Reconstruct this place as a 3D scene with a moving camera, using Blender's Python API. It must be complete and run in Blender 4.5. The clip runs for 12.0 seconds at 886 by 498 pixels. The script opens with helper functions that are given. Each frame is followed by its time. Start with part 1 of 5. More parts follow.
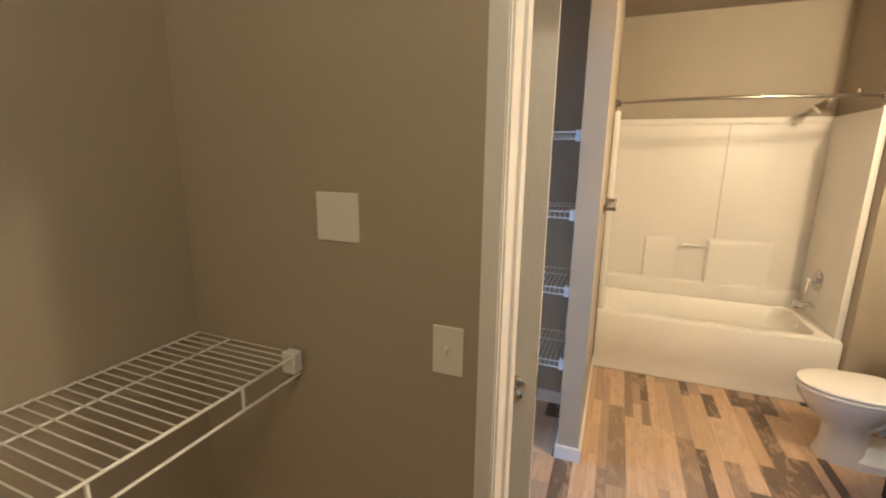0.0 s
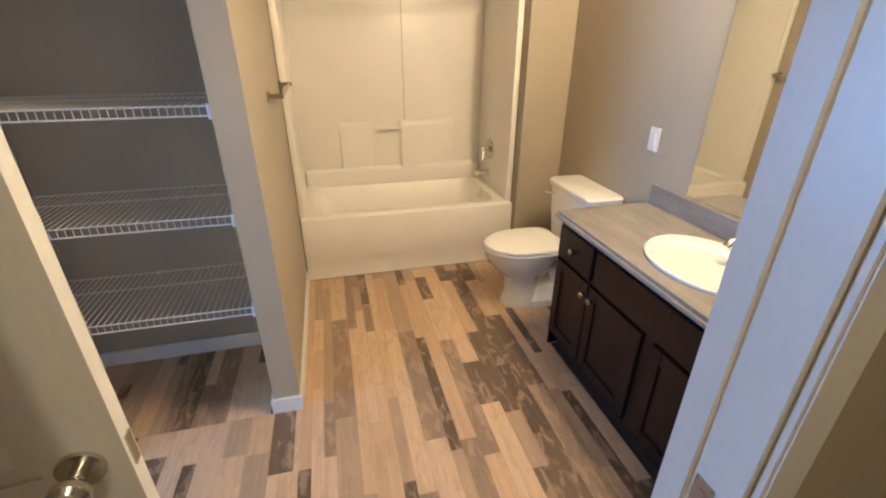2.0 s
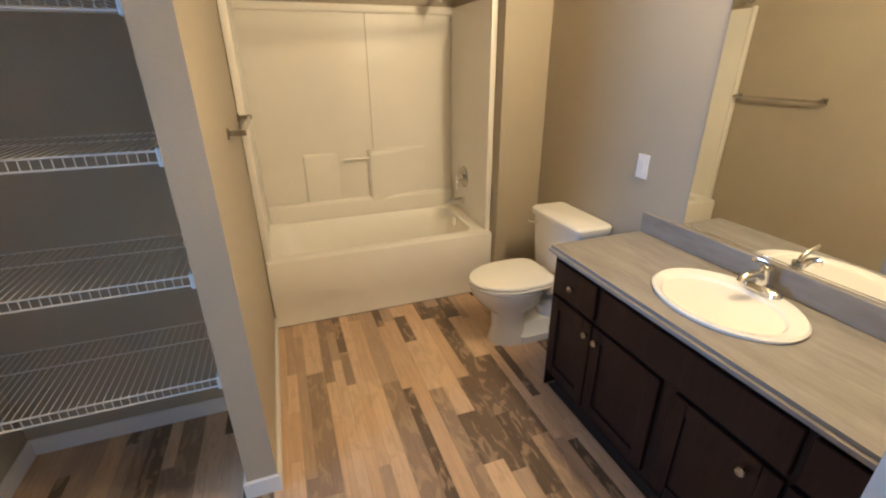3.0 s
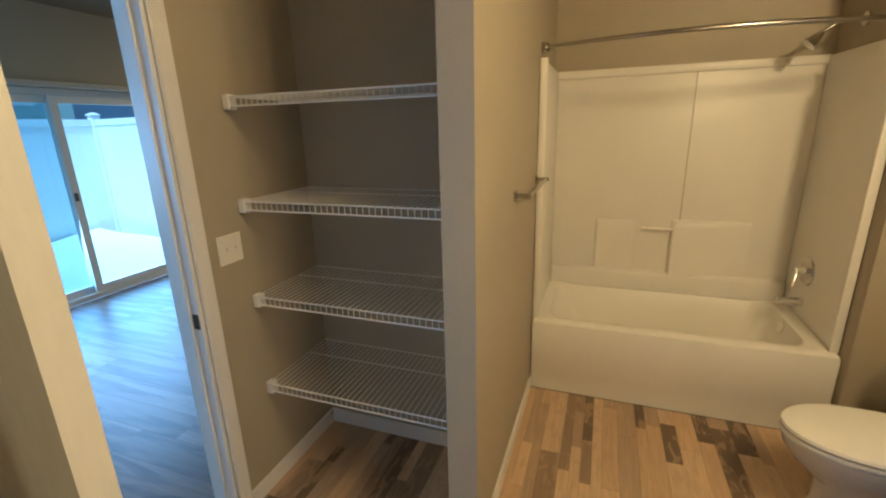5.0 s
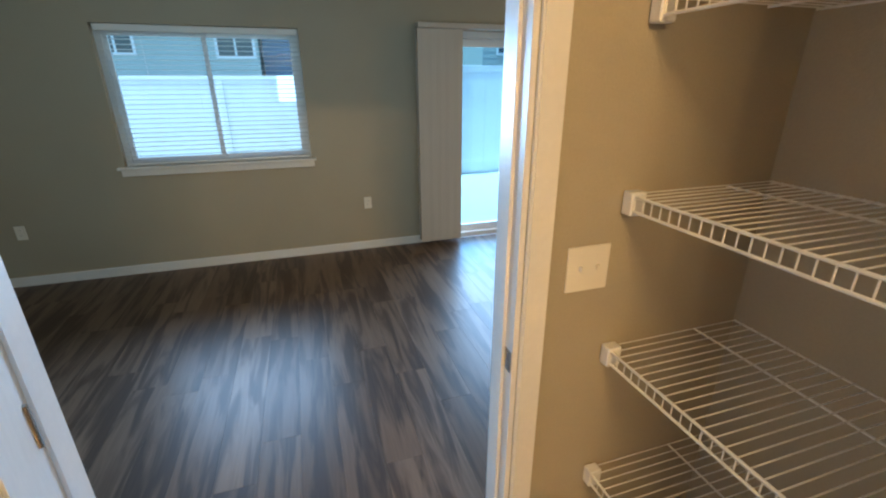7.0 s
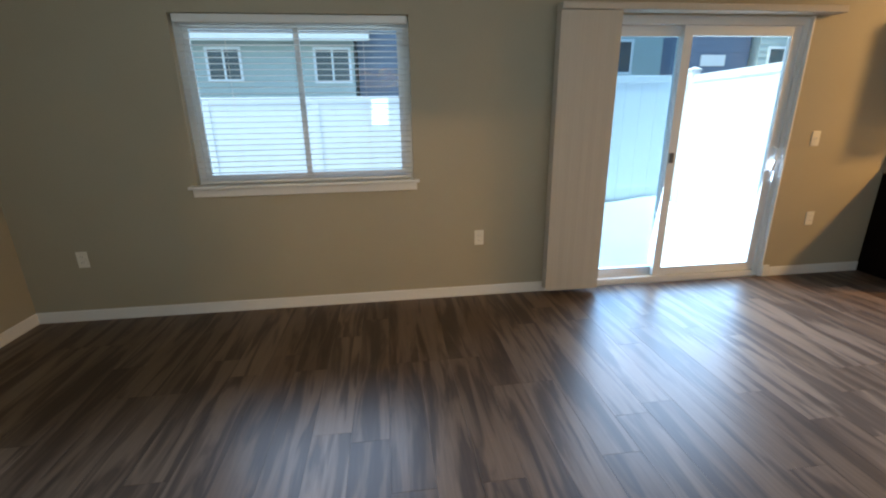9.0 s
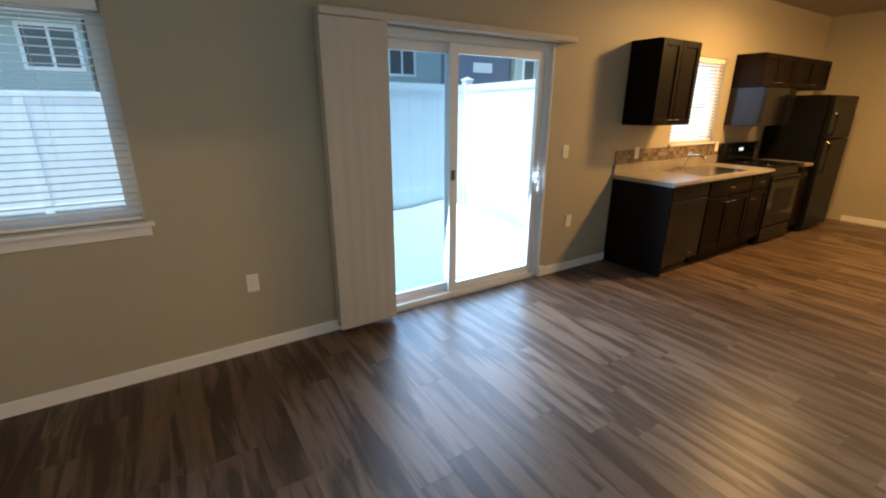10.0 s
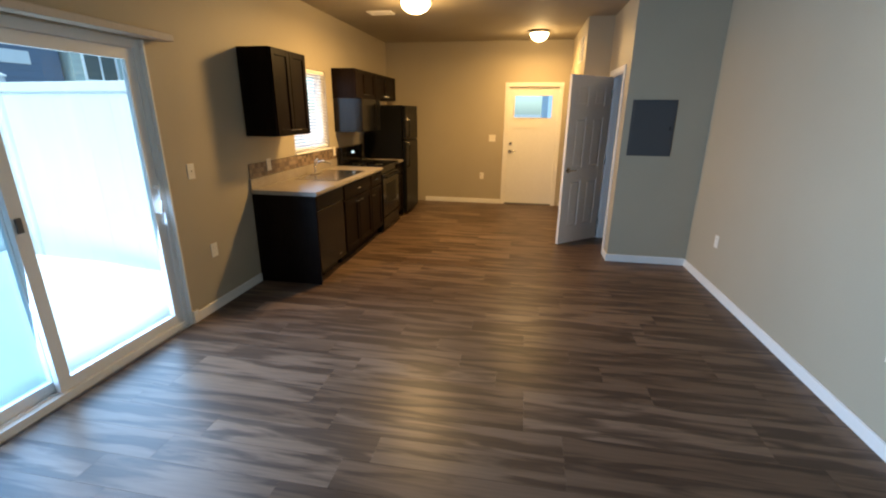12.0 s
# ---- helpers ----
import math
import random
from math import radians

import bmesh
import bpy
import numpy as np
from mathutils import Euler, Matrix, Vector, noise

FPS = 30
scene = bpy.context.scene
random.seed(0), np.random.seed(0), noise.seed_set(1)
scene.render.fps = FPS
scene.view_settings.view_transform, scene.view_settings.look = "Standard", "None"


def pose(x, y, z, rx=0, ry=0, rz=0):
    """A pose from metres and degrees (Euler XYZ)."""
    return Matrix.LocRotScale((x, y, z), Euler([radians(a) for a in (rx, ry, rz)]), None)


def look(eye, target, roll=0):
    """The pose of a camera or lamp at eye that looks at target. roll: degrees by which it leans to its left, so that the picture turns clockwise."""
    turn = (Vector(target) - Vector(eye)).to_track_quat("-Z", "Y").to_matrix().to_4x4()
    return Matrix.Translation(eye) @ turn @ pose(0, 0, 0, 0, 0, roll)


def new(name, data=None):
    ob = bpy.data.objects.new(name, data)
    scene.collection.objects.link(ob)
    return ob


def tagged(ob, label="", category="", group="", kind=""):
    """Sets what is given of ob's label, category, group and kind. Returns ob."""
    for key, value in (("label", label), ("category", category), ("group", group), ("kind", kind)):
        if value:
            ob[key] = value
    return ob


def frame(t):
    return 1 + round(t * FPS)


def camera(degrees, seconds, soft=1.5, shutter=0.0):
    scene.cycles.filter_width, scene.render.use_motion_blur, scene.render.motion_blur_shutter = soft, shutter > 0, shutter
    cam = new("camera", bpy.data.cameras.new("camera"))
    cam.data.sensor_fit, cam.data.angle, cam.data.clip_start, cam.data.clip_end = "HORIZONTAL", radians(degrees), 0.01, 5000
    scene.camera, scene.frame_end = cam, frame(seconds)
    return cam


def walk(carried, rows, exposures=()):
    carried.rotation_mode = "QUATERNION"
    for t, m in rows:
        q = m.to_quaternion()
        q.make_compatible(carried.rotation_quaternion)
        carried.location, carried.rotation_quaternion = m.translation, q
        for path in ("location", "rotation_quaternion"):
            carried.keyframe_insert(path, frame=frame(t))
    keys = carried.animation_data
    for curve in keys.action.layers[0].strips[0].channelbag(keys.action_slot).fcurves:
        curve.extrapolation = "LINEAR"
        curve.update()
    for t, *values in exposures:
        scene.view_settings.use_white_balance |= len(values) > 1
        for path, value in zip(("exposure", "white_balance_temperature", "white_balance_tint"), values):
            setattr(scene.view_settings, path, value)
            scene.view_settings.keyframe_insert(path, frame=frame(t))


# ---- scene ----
cam = camera(91.1, 12.0, 2.1)
PATH = [
    (0, (0.787, 0.987, 1.608), (0.063, 2.804, 1.191), 0.8),
    (0.1, (0.799, 0.973, 1.608), (0.163, 2.812, 1.148), 1.5),
    (0.5, (0.845, 1.011, 1.6), (0.514, 2.89, 0.998), 0.1),
    (1, (0.879, 1.126, 1.56), (0.791, 2.983, 0.822), -1.1),
    (1.5, (0.96, 1.375, 1.568), (1.128, 3.186, 0.734), -0.8),
    (2, (0.977, 1.559, 1.55), (1.422, 3.304, 0.68), 0.2),
    (2.5, (0.905, 1.732, 1.56), (1.559, 3.422, 0.714), 0.2),
    (2.7, (0.908, 1.762, 1.563), (1.574, 3.455, 0.731), -0.1),
    (4.3, (1.046, 1.901, 1.636), (0.835, 3.812, 1.087), -1.9),
    (4.5, (1.067, 1.914, 1.628), (0.706, 3.809, 1.097), -2.1),
    (5, (1.067, 1.939, 1.607), (0.396, 3.744, 1.064), -1.6),
    (5.5, (1.012, 2.116, 1.561), (-0.033, 3.699, 0.928), -1.0),
    (6, (0.899, 2.325, 1.567), (-0.465, 3.635, 0.916), 0.1),
    (6.5, (0.776, 2.537, 1.588), (-0.857, 3.462, 0.897), -0.0),
    (7, (0.507, 2.583, 1.578), (-1.275, 3.149, 0.868), -0.3),
    (7.2, (0.382, 2.572, 1.597), (-1.437, 2.978, 0.873), -1.1),
    (8.8, (-0.43, 2.459, 1.351), (-2.339, 2.583, 0.766), -0.8),
    (9, (-0.552, 2.468, 1.399), (-2.446, 2.705, 0.803), -0.9),
    (9.5, (-0.765, 2.565, 1.481), (-2.572, 3.161, 0.864), -0.7),
    (10, (-0.926, 2.799, 1.541), (-2.532, 3.817, 0.921), 0.2),
    (10.5, (-1.2, 2.854, 1.582), (-2.498, 4.241, 0.956), 1.0),
    (11, (-1.312, 2.9, 1.585), (-2.286, 4.539, 0.981), 0.9),
    (11.2, (-1.318, 2.924, 1.588), (-2.156, 4.637, 0.984), 1.0),
    (11.5, (-1.301, 2.936, 1.602), (-1.933, 4.736, 1.0), 0.7),
    (12, (-1.258, 2.955, 1.611), (-1.591, 4.832, 1.009), 0.5),
]
EXPOSURES = [(0, 1.4, 4500, 4), (2.7, 1.12, 4500, 2), (4.5, 0.6, 5000, -6), (5.5, 0.62, 4850, -4), (6.5, 0.92, 5200, -2), (7.2, 1.27, 6100, 2), (8.8, 1.28, 6800, 9), (10.5, 0.88, 6900, 11), (12, 0.85, 6300, 6)]
walk(cam, [(t, look(eye, target, roll)) for t, eye, target, roll in PATH], EXPOSURES)

# ---- world, sun, large lights ----
world = bpy.data.worlds.new("sky")
scene.world = world
world.use_nodes = True
wn = world.node_tree
sky = wn.nodes.new("ShaderNodeTexSky")
sky.sky_type, sky.sun_disc, sky.sun_elevation, sky.sun_rotation = "NISHITA", False, radians(66), radians(166)
wn.links.new(sky.outputs[0], wn.nodes["Background"].inputs[0])
wn.nodes["Background"].inputs[1].default_value = 0.15


def lamp(name, kind, m, power, colour, **rest):
    ob = new(name, bpy.data.lights.new(name, kind))
    ob.matrix_world = m
    ob.data.energy, ob.data.color = power, colour
    for key, value in rest.items():
        if key == "size":
            ob.data.shape, ob.data.size, ob.data.size_y = "RECTANGLE", value[0], value[1]
        if key == "soft":
            ob.data.shadow_soft_size = value
        if key == "spread":
            ob.data.spread = value
        if key == "angle":
            ob.data.angle = value
    return ob


lamp("sun", "SUN", look((0.8, -3.3, 7.6), (0, 0, 0)), 3.2, (1.0, 0.97, 0.93), angle=radians(4))
DAY = (0.45, 0.66, 1.0)
WARM = (1.0, 0.57, 0.19)
# sky light standing in each opening of the west wall
lamp("sky_window", "AREA", look((-3.62, 1.915, 1.46), (0, 1.915, 2.05)), 40, DAY, size=(1.4, 0.9), spread=radians(130))
lamp("sky_slider", "AREA", look((-3.74, 4.86, 1.05), (0, 4.86, 0.45)), 62, DAY, size=(1.5, 1.9), spread=radians(140))
lamp("sky_kitchen", "AREA", look((-3.80, 7.94, 1.6), (0, 7.94, 1.2)), 4, DAY, size=(0.8, 0.85))
# lamps of the place
lamp("bulb_kitchen", "POINT", pose(-2.47, 8.0, 2.58), 13, WARM, soft=0.12)
lamp("bowl_kitchen", "AREA", pose(-2.47, 8.0, 2.585), 42, WARM, size=(0.26, 0.26))
lamp("bulb_entry", "POINT", pose(-1.12, 10.1, 2.58), 6, WARM, soft=0.10)
lamp("bowl_entry", "AREA", pose(-1.12, 10.1, 2.585), 21, WARM, size=(0.22, 0.22))
for k in range(3):
    lamp("bulb_vanity", "POINT", pose(2.33, 2.42 + 0.23 * k, 2.53), 18.5, (1.0, 0.60, 0.255), soft=0.06)

# fill lamp added to brighten the closet; no fixture is known there
lamp("bulb_closet", "POINT", pose(1.0, 0.35, 2.58), 11, (1.0, 0.64, 0.295), soft=0.12)


# ---- materials ----
def mat(name, colour, rough=0.6, metal=0.0, grain=0.0, scale=40.0, bump=0.0, blotch=0.0, blotch_scale=3.0, stretch=(1, 1, 1), each=0.0, coat=0.0, spec=0.5):
    """Principled paint with fine grain, wide blotches, relief and a shift of tone from piece to piece."""
    m = bpy.data.materials.new(name)
    m.use_nodes = True
    t = m.node_tree
    p = t.nodes["Principled BSDF"]
    p.inputs["Roughness"].default_value, p.inputs["Metallic"].default_value = rough, metal
    p.inputs["Coat Weight"].default_value, p.inputs["Specular IOR Level"].default_value = coat, spec
    p.inputs["Base Color"].default_value = (*colour, 1)
    co = t.nodes.new("ShaderNodeTexCoord")
    mp = t.nodes.new("ShaderNodeMapping")
    mp.inputs["Scale"].default_value = stretch
    t.links.new(co.outputs["Object"], mp.inputs[0])
    fine = t.nodes.new("ShaderNodeTexNoise")
    fine.inputs["Scale"].default_value, fine.inputs["Detail"].default_value = scale, 4
    t.links.new(mp.outputs[0], fine.inputs["Vector"])
    wide = t.nodes.new("ShaderNodeTexNoise")
    wide.inputs["Scale"].default_value, wide.inputs["Detail"].default_value = blotch_scale, 3
    t.links.new(mp.outputs[0], wide.inputs["Vector"])
    value = None
    for src, amount in ((fine.outputs[0], grain), (wide.outputs[0], blotch)):
        if amount:
            r = t.nodes.new("ShaderNodeMapRange")
            r.inputs[1].default_value, r.inputs[2].default_value = 0.3, 0.7
            r.inputs[3].default_value, r.inputs[4].default_value = 1 - amount, 1 + amount
            t.links.new(src, r.inputs[0])
            if value is None:
                value = r.outputs[0]
            else:
                k = t.nodes.new("ShaderNodeMath")
                k.operation = "MULTIPLY"
                t.links.new(value, k.inputs[0])
                t.links.new(r.outputs[0], k.inputs[1])
                value = k.outputs[0]
    if each:
        info = t.nodes.new("ShaderNodeObjectInfo")
        r = t.nodes.new("ShaderNodeMapRange")
        r.inputs[3].default_value, r.inputs[4].default_value = 1 - each, 1 + each
        t.links.new(info.outputs["Random"], r.inputs[0])
        k = t.nodes.new("ShaderNodeMath")
        k.operation = "MULTIPLY"
        k.inputs[0].default_value = 1.0
        if value is not None:
            t.links.new(value, k.inputs[0])
        t.links.new(r.outputs[0], k.inputs[1])
        value = k.outputs[0]
    if value is not None:
        s = t.nodes.new("ShaderNodeVectorMath")
        s.operation = "SCALE"
        s.inputs[0].default_value = colour
        t.links.new(value, s.inputs["Scale"])
        t.links.new(s.outputs[0], p.inputs["Base Color"])
    if bump:
        b = t.nodes.new("ShaderNodeBump")
        b.inputs["Strength"].default_value, b.inputs["Distance"].default_value = bump, 0.002
        t.links.new(fine.outputs[0], b.inputs["Height"])
        t.links.new(b.outputs[0], p.inputs["Normal"])
    return m


def plank_mat(name, stops, along, rough, streak, bands, wear, worn_to, edges, spec=0.5):
    """Printed vinyl plank: tone by piece, long grain streaks, and bands worn to another tone."""
    m = bpy.data.materials.new(name)
    m.use_nodes = True
    t = m.node_tree
    p = t.nodes["Principled BSDF"]
    info = t.nodes.new("ShaderNodeObjectInfo")
    ramp = t.nodes.new("ShaderNodeValToRGB")
    ramp.color_ramp.interpolation = "CONSTANT" if len(stops) > 5 else "LINEAR"
    while len(ramp.color_ramp.elements) < len(stops):
        ramp.color_ramp.elements.new(0.5)
    for e, (at, c) in zip(ramp.color_ramp.elements, stops):
        e.position, e.color = at, (*c, 1)
    t.links.new(info.outputs["Random"], ramp.inputs[0])
    geo = t.nodes.new("ShaderNodeNewGeometry")
    shift = t.nodes.new("ShaderNodeVectorMath")
    shift.operation = "MULTIPLY_ADD"
    shift.inputs[1].default_value = (17.0, 31.0, 5.0)
    t.links.new(info.outputs["Random"], shift.inputs[0])
    t.links.new(geo.outputs["Position"], shift.inputs[2])
    mp = t.nodes.new("ShaderNodeMapping")
    mp.inputs["Scale"].default_value = (4, 75, 1) if along == "x" else (75, 4, 1)
    t.links.new(shift.outputs[0], mp.inputs[0])
    grain = t.nodes.new("ShaderNodeTexNoise")
    grain.inputs["Scale"].default_value, grain.inputs["Detail"].default_value, grain.inputs["Distortion"].default_value = 1.0, 6, 0.4
    t.links.new(mp.outputs[0], grain.inputs["Vector"])
    mp2 = t.nodes.new("ShaderNodeMapping")
    mp2.inputs["Scale"].default_value = bands
    t.links.new(shift.outputs[0], mp2.inputs[0])
    cloud = t.nodes.new("ShaderNodeTexNoise")
    cloud.inputs["Scale"].default_value, cloud.inputs["Detail"].default_value, cloud.inputs["Distortion"].default_value = 1.0, 5, 0.7
    t.links.new(mp2.outputs[0], cloud.inputs["Vector"])
    g = t.nodes.new("ShaderNodeMapRange")
    g.inputs[1].default_value, g.inputs[2].default_value = 0.32, 0.68
    g.inputs[3].default_value, g.inputs[4].default_value = 1 - streak, 1 + streak
    t.links.new(grain.outputs[0], g.inputs[0])
    c = t.nodes.new("ShaderNodeMapRange")
    c.interpolation_type = "SMOOTHSTEP"
    c.inputs[1].default_value, c.inputs[2].default_value = edges
    c.inputs[3].default_value, c.inputs[4].default_value = 0.0, wear
    t.links.new(cloud.outputs[0], c.inputs[0])
    worn = t.nodes.new("ShaderNodeMix")
    worn.data_type = "RGBA"
    t.links.new(c.outputs[0], worn.inputs[0])
    t.links.new(ramp.outputs[0], worn.inputs[6])
    worn.inputs[7].default_value = (*worn_to, 1)
    s = t.nodes.new("ShaderNodeVectorMath")
    s.operation = "SCALE"
    t.links.new(worn.outputs[2], s.inputs[0])
    t.links.new(g.outputs[0], s.inputs["Scale"])
    t.links.new(s.outputs[0], p.inputs["Base Color"])
    p.inputs["Roughness"].default_value, p.inputs["Specular IOR Level"].default_value = rough, spec
    rr = t.nodes.new("ShaderNodeMapRange")
    rr.inputs[3].default_value, rr.inputs[4].default_value = rough - 0.07, rough + 0.09
    t.links.new(cloud.outputs[0], rr.inputs[0])
    t.links.new(rr.outputs[0], p.inputs["Roughness"])
    b = t.nodes.new("ShaderNodeBump")
    b.inputs["Strength"].default_value, b.inputs["Distance"].default_value = 0.25, 0.001
    t.links.new(grain.outputs[0], b.inputs["Height"])
    t.links.new(b.outputs[0], p.inputs["Normal"])
    return m


def glass_mat(name, colour=(1, 1, 1), rough=0.0):
    m = bpy.data.materials.new(name)
    m.use_nodes = True
    t = m.node_tree
    for n in list(t.nodes):
        if n.type == "BSDF_PRINCIPLED":
            t.nodes.remove(n)
    clear = t.nodes.new("ShaderNodeBsdfTransparent")
    clear.inputs[0].default_value = (*colour, 1)
    shine = t.nodes.new("ShaderNodeBsdfGlossy")
    shine.inputs["Roughness"].default_value = rough
    facing = t.nodes.new("ShaderNodeLayerWeight")
    facing.inputs[0].default_value = 0.5
    power = t.nodes.new("ShaderNodeMath")
    power.operation = "POWER"
    power.inputs[1].default_value = 4.5
    t.links.new(facing.outputs["Facing"], power.inputs[0])
    fres = t.nodes.new("ShaderNodeMapRange")
    fres.inputs[3].default_value, fres.inputs[4].default_value = 0.035, 0.9
    t.links.new(power.outputs[0], fres.inputs[0])
    mix = t.nodes.new("ShaderNodeMixShader")
    t.links.new(fres.outputs[0], mix.inputs[0])
    t.links.new(clear.outputs[0], mix.inputs[1])
    t.links.new(shine.outputs[0], mix.inputs[2])
    t.links.new(mix.outputs[0], t.nodes["Material Output"].inputs[0])
    return m


def glow_mat(name, colour, strength):
    m = bpy.data.materials.new(name)
    m.use_nodes = True
    p = m.node_tree.nodes["Principled BSDF"]
    p.inputs["Base Color"].default_value = (0.85, 0.82, 0.75, 1)
    p.inputs["Emission Color"].default_value = (*colour, 1)
    p.inputs["Emission Strength"].default_value = strength
    return m


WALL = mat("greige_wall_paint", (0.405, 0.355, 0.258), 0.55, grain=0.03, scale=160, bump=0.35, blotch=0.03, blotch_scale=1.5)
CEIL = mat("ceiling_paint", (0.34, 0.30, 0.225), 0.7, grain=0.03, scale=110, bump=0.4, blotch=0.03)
TRIM = mat("white_trim_paint", (0.78, 0.76, 0.72), 0.35, grain=0.02, scale=60, bump=0.05, blotch=0.03)
DOORW = mat("white_door_paint", (0.74, 0.73, 0.70), 0.4, grain=0.03, scale=90, bump=0.12, blotch=0.02, stretch=(1, 1, 0.2))
PLATE = mat("ivory_plate_plastic", (0.80, 0.76, 0.66), 0.3, blotch=0.02)
WIRE = mat("white_vinyl_wire", (0.82, 0.80, 0.75), 0.35, blotch=0.03)
SURR = mat("white_acrylic", (0.84, 0.81, 0.74), 0.37, blotch=0.015)
# darker tan that paints the shadow line along the surround's joint
SEAM_SHADE = mat("seam_shadow_tone", (0.50, 0.45, 0.38), 0.5)
CHINA = mat("white_porcelain", (0.78, 0.76, 0.71), 0.07, blotch=0.01, coat=0.5)
SEATP = mat("white_seat_plastic", (0.85, 0.83, 0.78), 0.2)
KNOB = mat("satin_nickel_knob", (0.66, 0.63, 0.58), 0.2, 1.0, grain=0.04, scale=120)
CHROME = mat("chrome", (0.80, 0.79, 0.77), 0.12, 1.0, grain=0.03, scale=30)
NICKEL = mat("brushed_nickel", (0.50, 0.48, 0.44), 0.24, 1.0, grain=0.05, scale=200)
ESPRESSO = mat("espresso_wood", (0.017, 0.008, 0.0055), 0.36, spec=0.25, grain=0.35, scale=9, bump=0.08, blotch=0.2, blotch_scale=1.2, stretch=(6, 6, 0.6))
KWOOD = mat("dark_kitchen_wood", (0.0075, 0.0042, 0.003), 0.40, spec=0.06, grain=0.35, scale=9, bump=0.08, blotch=0.2, blotch_scale=1.2, stretch=(6, 6, 0.6))
LAMIN = mat("grey_streaked_laminate", (0.25, 0.23, 0.205), 0.33, grain=0.12, scale=14, blotch=0.14, blotch_scale=3, stretch=(5, 0.8, 3))
KLAM = mat("kitchen_laminate", (0.27, 0.235, 0.19), 0.28, grain=0.16, scale=50, blotch=0.12, blotch_scale=7)
BLACK = mat("black_enamel", (0.005, 0.005, 0.006), 0.16, spec=0.3, grain=0.1, scale=30)
BLACKM = mat("black_textured_metal", (0.005, 0.005, 0.005), 0.38, spec=0.12, grain=0.2, scale=220, bump=0.25)
STEEL = mat("stainless_steel", (0.62, 0.60, 0.57), 0.22, 1.0, grain=0.06, scale=60, stretch=(8, 1, 1))
VINYL = mat("white_vinyl_frame", (0.80, 0.81, 0.80), 0.3, blotch=0.02)
SLAT = mat("white_blind_slat", (0.80, 0.80, 0.77), 0.4, blotch=0.03)
VANE = mat("beige_vertical_vane", (0.56, 0.50, 0.42), 0.6, grain=0.06, scale=60, stretch=(30, 30, 0.5), blotch=0.03)
PANEL = mat("grey_panel_paint", (0.055, 0.06, 0.065), 0.5, grain=0.04, scale=120, bump=0.1)
DARK = mat("dark_slot", (0.02, 0.02, 0.02), 0.6)
RUBBER = mat("grey_rubber", (0.12, 0.12, 0.12), 0.7)
GROUT = mat("plank_joint", (0.06, 0.045, 0.034), 0.7, grain=0.1)
FENCE = mat("white_vinyl_fence", (0.90, 0.91, 0.91), 0.4, blotch=0.04, blotch_scale=2)
CONC = mat("patio_concrete", (0.58, 0.57, 0.55), 0.8, grain=0.12, scale=30, bump=0.3, blotch=0.12)
GROUND = mat("gravel_ground", (0.36, 0.34, 0.31), 0.9, grain=0.25, scale=18, bump=0.5, blotch=0.15, blotch_scale=0.6)
SIDING = mat("pale_green_siding", (0.42, 0.50, 0.47), 0.6, grain=0.04, blotch=0.05, blotch_scale=0.5)
SIDING2 = mat("slate_blue_siding", (0.15, 0.19, 0.26), 0.6, grain=0.05, blotch=0.06, blotch_scale=0.5)
PALE = mat("pale_blue_siding", (0.50, 0.62, 0.74), 0.6, grain=0.04, blotch=0.05, blotch_scale=0.5)
ROOF = mat("dark_roof_shingle", (0.07, 0.07, 0.075), 0.9, grain=0.3, scale=12)
PANE_FAR = mat("far_window_glass", (0.05, 0.07, 0.08), 0.08)
TILE = mat("mosaic_tile", (0.20, 0.145, 0.10), 0.25, blotch=0.05, each=0.45)
MIRROR = mat("mirror_silver", (0.90, 0.92, 0.90), 0.01, 1.0)
# blue tint puts the cool daylight and haze outdoors into the glass colour
GLASS = glass_mat("daylight_tinted_glass", (0.80, 0.935, 1.0))
SCREEN = glass_mat("insect_screen", (0.70, 0.80, 0.86), 0.5)
SHADE = glow_mat("lit_frosted_glass", (1.0, 0.70, 0.36), 9)
DISPLAY = glow_mat("oven_clock", (0.5, 0.8, 1.0), 0.6)
LIVING_PLANK = plank_mat("grey_brown_vinyl_plank", [(0.0, (0.138, 0.091, 0.060)), (0.35, (0.102, 0.065, 0.042)), (0.7, (0.168, 0.114, 0.078)), (1.0, (0.086, 0.053, 0.034))], "x", 0.35, 0.12, (1.5, 13, 1), 0.76, (0.034, 0.021, 0.0145), (0.42, 0.60), 0.2)
BATH_PLANK = plank_mat("mixed_reclaimed_vinyl_plank", [(0.0, (0.56, 0.385, 0.225)), (0.16, (0.40, 0.29, 0.19)), (0.28, (0.60, 0.43, 0.265)), (0.44, (0.155, 0.108, 0.068)), (0.57, (0.52, 0.36, 0.215)), (0.70, (0.28, 0.20, 0.135)), (0.80, (0.58, 0.42, 0.27)), (0.91, (0.12, 0.084, 0.055))], "y", 0.38, 0.09, (26, 9, 1), 0.55, (0.46, 0.33, 0.20), (0.50, 0.62))


# ---- building blocks ----
def link(name, bm, material, parent=None, label="", smooth=False):
    me = bpy.data.meshes.new(name)
    bmesh.ops.recalc_face_normals(bm, faces=bm.faces)
    bm.to_mesh(me)
    bm.free()
    me.materials.append(material)
    if smooth:
        me.shade_smooth()
        me.set_sharp_from_angle(angle=radians(38))
    ob = new(name, me)
    if parent is not None:
        ob.parent = parent
    if label:
        tagged(ob, label)
    return ob


def part(name, bm, material, parent, label="", smooth=False):
    return link(name, bm, material, parent, label, smooth)


def empty(name, m, label, category, group=""):
    ob = new(name)
    ob.empty_display_size = 0.1
    ob.matrix_world = m
    return tagged(ob, label, category, group)


